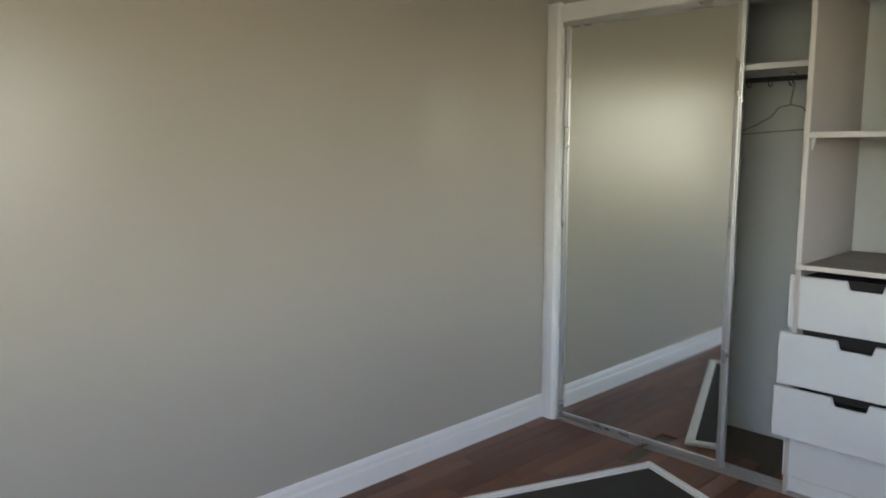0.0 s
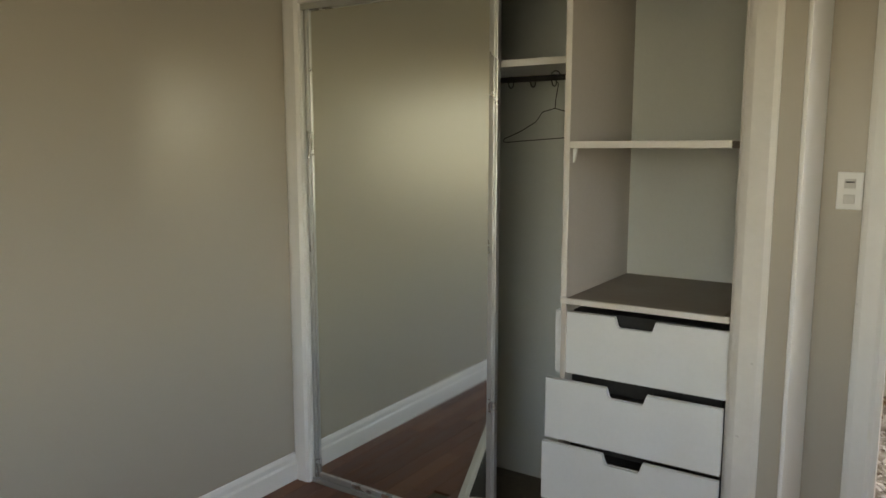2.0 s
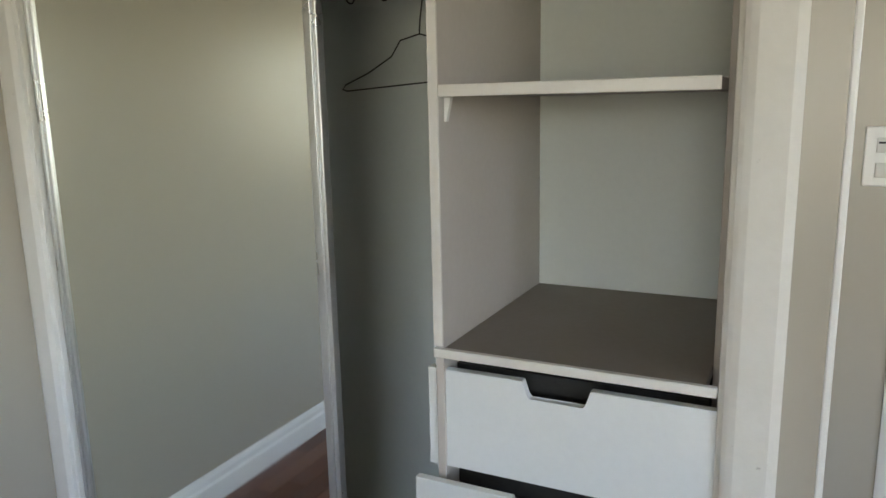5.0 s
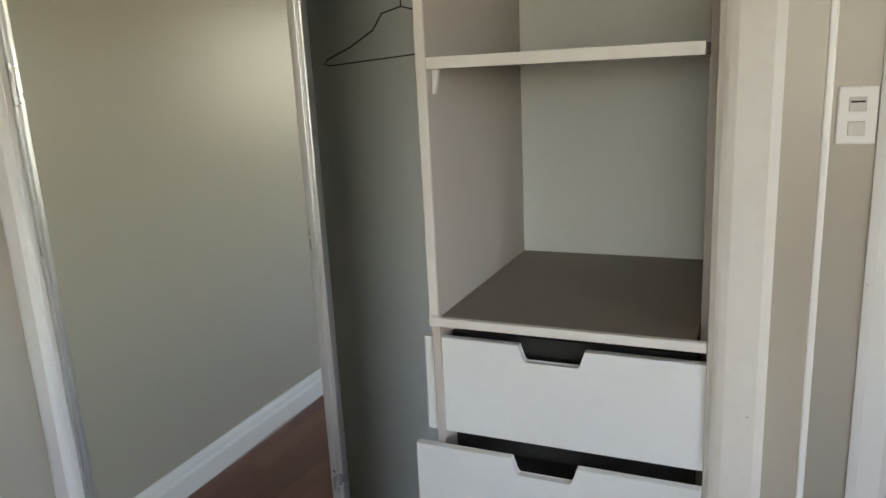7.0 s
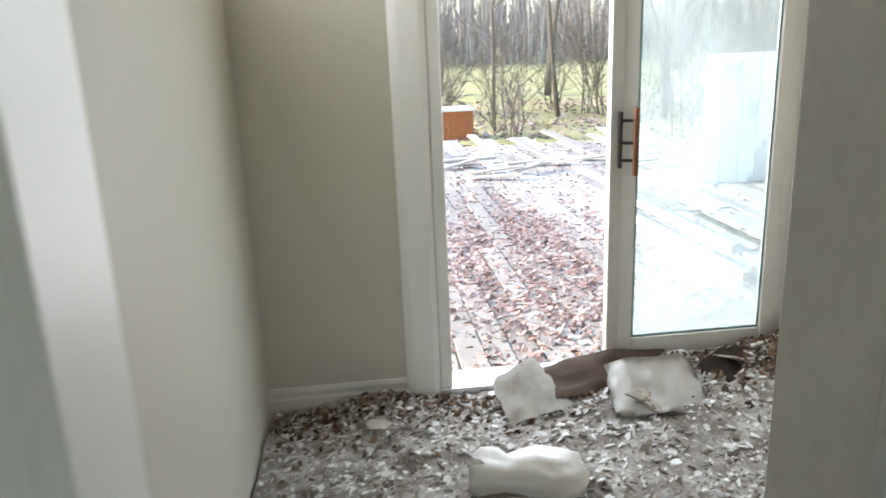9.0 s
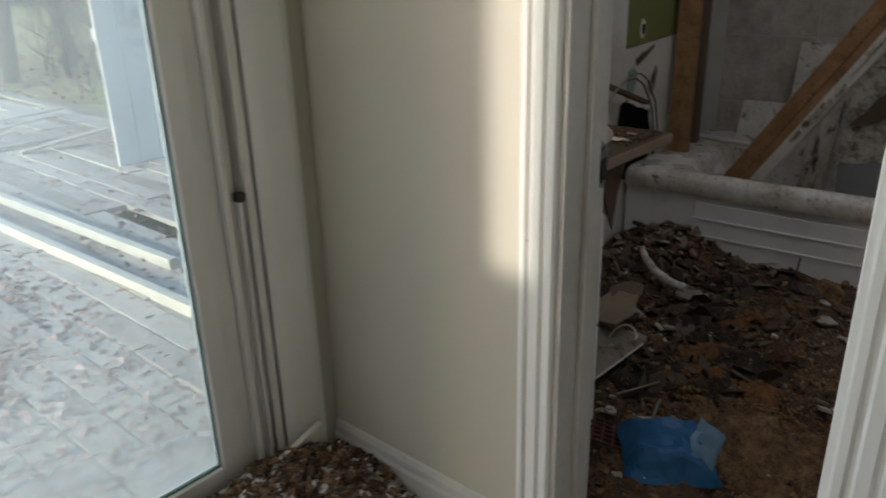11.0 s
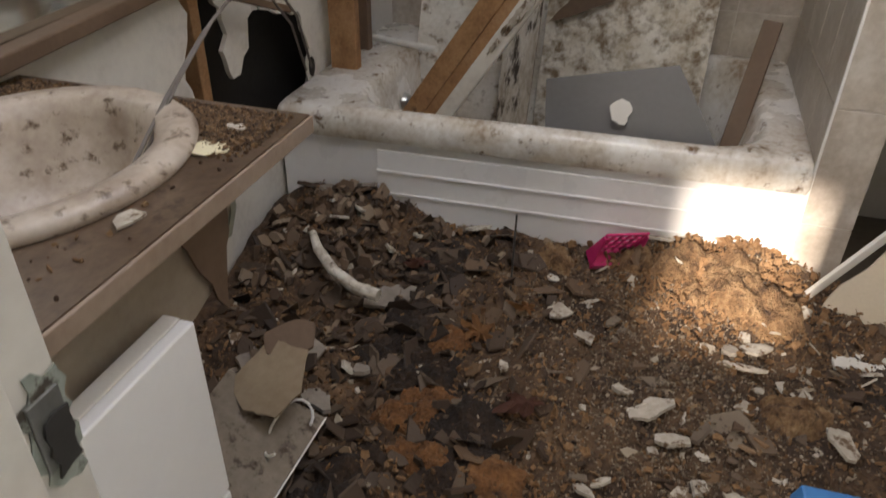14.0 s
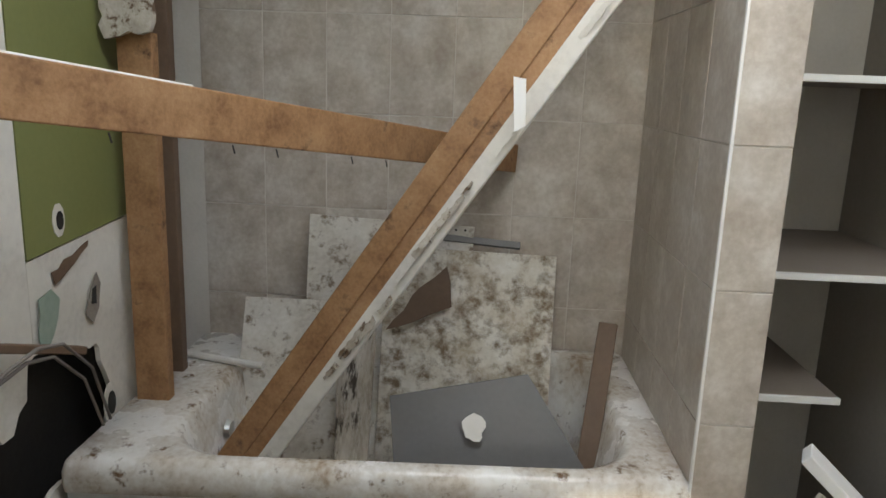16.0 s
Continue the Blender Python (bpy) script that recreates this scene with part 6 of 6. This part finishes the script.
def bare_tree(x, y, h, r, seed, spread=0.55, levels=4):
    rng = random.Random(seed)
    base = lawn_height(x, y)
    tr = thing("bare_tree", "bare leafless grey-brown tree on the lawn", "tree", "bare trees", at=(x, y, base))
    limbs = bmesh.new()

    def grow(p, d, length, rad, level):
        pts, radii, q = [p], [rad], p
        for k in range(4):
            d = (d + Vector((rng.gauss(0, 0.14), rng.gauss(0, 0.14), rng.gauss(0.03, 0.08)))).normalized()
            q = q + d * length / 4
            pts.append(q), radii.append(rad * (1 - 0.16 * (k + 1)))
            if level < levels and k > 0:
                for _ in range(2 if level else 1):
                    a = (d + Vector((rng.gauss(0, spread), rng.gauss(0, spread), rng.gauss(0.1, 0.35)))).normalized()
                    grow(q, a, length * rng.uniform(0.5, 0.7), rad * 0.5, level + 1)
        if level == 0:
            part("trunk", tube(pts, radii, 9), BARK, tr, "", True)
        else:
            tube(pts, radii, 4 if level > 1 else 5, limbs)

    grow(Vector((0, 0, -0.1)), Vector((rng.gauss(0, 0.06), rng.gauss(0, 0.06), 1)).normalized(), h, r, 0)
    part("branches", limbs, BARK, tr, "bare branches")


def bare_shrub(x, y, h, seed):
    rng = random.Random(seed)
    sh = thing("bare_shrub", "leafless thin-stemmed shrub at the edge of the lawn", "shrub", "bare shrubs", at=(x, y, lawn_height(x, y)))
    bm = bmesh.new()

    def stem(p, d, length, rad, level):
        pts, q = [p], p
        for k in range(4):
            d = (d + Vector((rng.gauss(0, 0.17), rng.gauss(0, 0.17), rng.gauss(0.02, 0.1)))).normalized()
            q = q + d * length / 4
            pts.append(q)
            if level < 2:
                for _ in range(2):
                    stem(q, (d + Vector((rng.gauss(0, 0.5), rng.gauss(0, 0.5), rng.gauss(0.1, 0.3)))).normalized(), length * rng.uniform(0.3, 0.55), rad * 0.5, level + 1)
        tube(pts, [rad * (1 - 0.2 * i) for i in range(5)], 4, bm)

    for _ in range(6):
        stem(Vector((rng.gauss(0, 0.12), rng.gauss(0, 0.12), -0.05)), Vector((rng.gauss(0, 0.3), rng.gauss(0, 0.3), 1)).normalized(), h * rng.uniform(0.6, 1), 0.016, 0)
    part("stem_cluster", bm, BARK, sh, "thin bare stems")


rng = random.Random(77)
for k in range(22):
    bare_shrub(rng.uniform(3.2, 13.5), rng.uniform(12.5, 18), rng.uniform(1.6, 3.4), 100 + k)
for x, y, h, r, seed in ((8.05, 15.4, 6.5, 0.15, 11), (7.0, 16.5, 6, 0.06, 12), (8.9, 15.0, 6, 0.055, 13), (9.6, 16.5, 6.5, 0.08, 14), (5.3, 15.5, 5, 0.05, 15), (7.9, 21, 6.5, 0.10, 1), (11.8, 18.5, 7.0, 0.24, 2), (10.2, 17.5, 6, 0.07, 3), (13.2, 19, 6, 0.08, 4), (4.8, 22, 5, 0.20, 5), (14.8, 21, 7, 0.10, 6), (12.4, 17.2, 5.5, 0.06, 7)):
    bare_tree(x, y, h, r, seed, levels=3)


def thicket(rng):
    x, y = rng.uniform(-40, 60), rng.uniform(34, 60)
    return x, y


bm_verts, bm_faces = [], []
rng = random.Random(21)
for _ in range(6000):
    x, y = thicket(rng)
    z, h, w = lawn_height(x, y), rng.uniform(2.5, 8), rng.uniform(0.03, 0.12)
    lx, ly, b = rng.gauss(0, 0.6), rng.gauss(0, 0.6), len(bm_verts)
    for k in range(3):
        a = 2.094 * k
        bm_verts.append((x + w * math.cos(a), y + w * math.sin(a), z))
    bm_verts.append((x + lx, y + ly, z + h))
    bm_faces += [(b, b + 1, b + 3), (b + 1, b + 2, b + 3), (b + 2, b, b + 3)]
me = bpy.data.meshes.new("thicket")
me.from_pydata(bm_verts, [], bm_faces)
stuff("far_woods", me, surface("hazy_grey_twigs", [(0.24, 0.21, 0.19), (0.36, 0.32, 0.29)], 1, 20, rough=1, bump=0), "grey leafless woods beyond the lawn", "woods")


def on_deck(rng):
    x, y = rng.uniform(1.6, 7.0), rng.uniform(2.75, 10.5)
    if rng.random() < 0.6:
        x, y = rng.gauss(3.5, 0.55), rng.gauss(4.9, 1.2)
    return x, max(2.75, y), -0.118


def on_lawn(rng):
    x, y = rng.uniform(-2, 14), rng.uniform(10.5, 20)
    return x, y, lawn_height(x, y) + 0.01


rng = random.Random(55)
for k in range(16):
    x, y, a = rng.uniform(2.4, 6.6), rng.uniform(7.2, 10.3), rng.uniform(-0.5, 0.5)
    l = rng.uniform(0.35, 0.9)
    thing("broken_plank", "bleached broken plank lying on the rotten deck", "plank", "broken deck planks", bm=beam((x, y, -0.095), (x + l * math.cos(a), y + l * math.sin(a), -0.095 + rng.uniform(0, 0.10)), 0.09, 0.025), material=DECK)
stuff("dead_leaves", flakes(18000, on_deck, 0.040, 0.003, 31, 0.5), LITTER, "dead brown leaves strewn over the deck", "leaves")
stuff("lawn_leaves", flakes(11000, on_lawn, 0.09, 0.004, 32, 0.5), LITTER, "dead leaves on the lawn", "leaves")
bx = thing("wooden_crate", "rust-orange wooden crate with pale lid on the lawn", "crate", at=(4.15, 13.6, lawn_height(4.15, 13.6)))
for i in range(6):
    part("crate_board", box(-0.36 + 0.12 * i, -0.245 + 0.12 * i, -0.35, -0.32, 0, 0.52, 0.004), RUSTBOX, bx)
part("crate_side", box(-0.37, -0.362, -0.34, 0.34, 0, 0.52, 0.002), SHEDPAINT, bx, "pale side boards")
part("crate_lid", box(-0.46, 0.38, -0.40, 0.36, 0.5205, 0.56, 0.005), SHEDPAINT, bx, "pale weathered lid")
fence = thing("painted_screen_wall", "pale grey painted board screen beside the deck", "fence", at=(6.82, 7.0, GROUND))
for i in range(10):
    part("fence_board", box(-0.95 + 0.19 * i, -0.765 + 0.19 * i, -0.015, 0.015, 0, 1.52, 0.004), SHEDPAINT, fence)
part("fence_rail", box(-0.95, 0.95, 0.0155, 0.06, 1.2, 1.3, 0.004), SHEDPAINT, fence)
thing("loose_board", "white painted board scrap on the deck", "board", bm=beam((2.86, 5.80, -0.10), (3.02, 6.12, -0.095), 0.09, 0.02), material=TRIMCLEAN)
thing("loose_board", "mossy yellow board end on the deck", "board", bm=beam((2.30, 5.70, -0.095), (2.66, 5.95, -0.095), 0.12, 0.04), material=surface("mossy_board", [(0.20, 0.19, 0.04), (0.30, 0.27, 0.08)], 8, 60, rough=0.9, bump=0.3))
for x0, x1, ya, yb in ((4.70, 4.76, 4.0, 6.6), (4.94, 5.0, 4.6, 6.9)):
    thing("raised_plank", "pale raised deck plank edge", "plank", "raised deck planks", bm=beam(((x0 + x1) / 2, ya, -0.09), ((x0 + x1) / 2 - 0.1, yb, -0.09), 0.05, 0.06), material=surface("pale_plank_%d" % int(ya * 10), [(0.50, 0.48, 0.42), (0.62, 0.60, 0.54)], 5, 50, rough=0.8, bump=0.2))

# pieces of floors, walls and deck


def shared_piece(name, parent, me, x, y, z, turn=(0, 0, 0)):
    ob = new(name, me)
    ob.parent = parent
    ob.location, ob.rotation_euler = (x, y, z), turn
    return ob


rng = random.Random(77)
planks = tagged(new("floor_boards"), "worn red-brown narrow wooden floor boards", kind="structure")
plank_me = [mesh("floor_board", box(-0.0405, 0.0405, -l / 2, l / 2, -0.012, 0.0, 0.0012), WOODFLOOR) for l in (0.45, 0.62, 0.80)]
for i in range(34):
    y = -3.3 - rng.uniform(0, 0.6)
    while y < 0.59:
        k = rng.randrange(3)
        l = (0.45, 0.62, 0.80)[k]
        yc = y + l / 2
        if yc + l / 2 > 0.60:
            break
        x = 0.042 + 0.0822 * i
        if not (x > 1.77 and yc + l / 2 > 0.0 and x < 1.96) and not (yc + l / 2 > 0.47 and x > 1.9 and not 2.16 < x < 2.83):
            shared_piece("floor_board", planks, plank_me[k], x, yc, rng.uniform(-0.0006, 0.0006))
        y += l + 0.0012

# wall tiles: 0.205 wide, 0.31 high
tw, th, g = 0.205, 0.31, 0.0034
tile_x = mesh("tile", box(-0.006, 0.002, -tw / 2 + g / 2, tw / 2 - g / 2, -th / 2 + g / 2, th / 2 - g / 2, 0.0012), TILE)
for col in range(8):
    for row in range(7):
        y, z = 2.136 + 0.205 * 2.5 - tw * col - 0.0, 0.99 - 1.5 * th + th * row
        if y - tw / 2 > 1.11 - tw * 0.5 and y + tw / 2 < 2.70:
            shared_piece("tile", back, tile_x, 6.879, y, z + rng.uniform(-0.001, 0.001))
tile_y = mesh("tile", box(-tw / 2 + g / 2, tw / 2 - g / 2, -0.002, 0.006, -th / 2 + g / 2, th / 2 - g / 2, 0.0012), TILE)
for col in range(4):
    for row in range(8):
        shared_piece("tile", wing, tile_y, 6.142 + tw * col, 1.117, 0.99 - 2.5 * th + th * row)
tile_f = mesh("tile", box(-0.006, 0.002, -0.0625, 0.0625, -th / 2 + g / 2, th / 2 - g / 2, 0.0012), TILE)
for row in range(8):
    shared_piece("tile", wing, tile_f, 6.034, 1.0605, 0.99 - 2.5 * th + th * row)
structure("trim_tile_corner", box(6.026, 6.036, 1.1195, 1.1265, 0.1, CEILING, 0.002), TRIMCLEAN, "white tile corner bead")

deck = tagged(new("deck"), "weathered grey plank deck littered with leaves", kind="structure")
deck_me = [mesh("deck_plank", box(-0.068, 0.068, -l / 2, l / 2, -0.038, 0.0, 0.004), DECK) for l in (1.6, 2.4)]
for i in range(40):
    y = 2.74 - rng.uniform(0, 0.01)
    x = 1.45 + 0.143 * i
    while y < 10.4:
        k = rng.randrange(2)
        l = (1.6, 2.4)[k]
        if rng.random() > 0.03:
            shared_piece("deck_plank", deck, deck_me[k], x, y + l / 2, -0.12 + rng.uniform(-0.008, 0.008), (rng.uniform(-0.006, 0.006), 0, rng.uniform(-0.004, 0.004)))
        y += l + 0.006
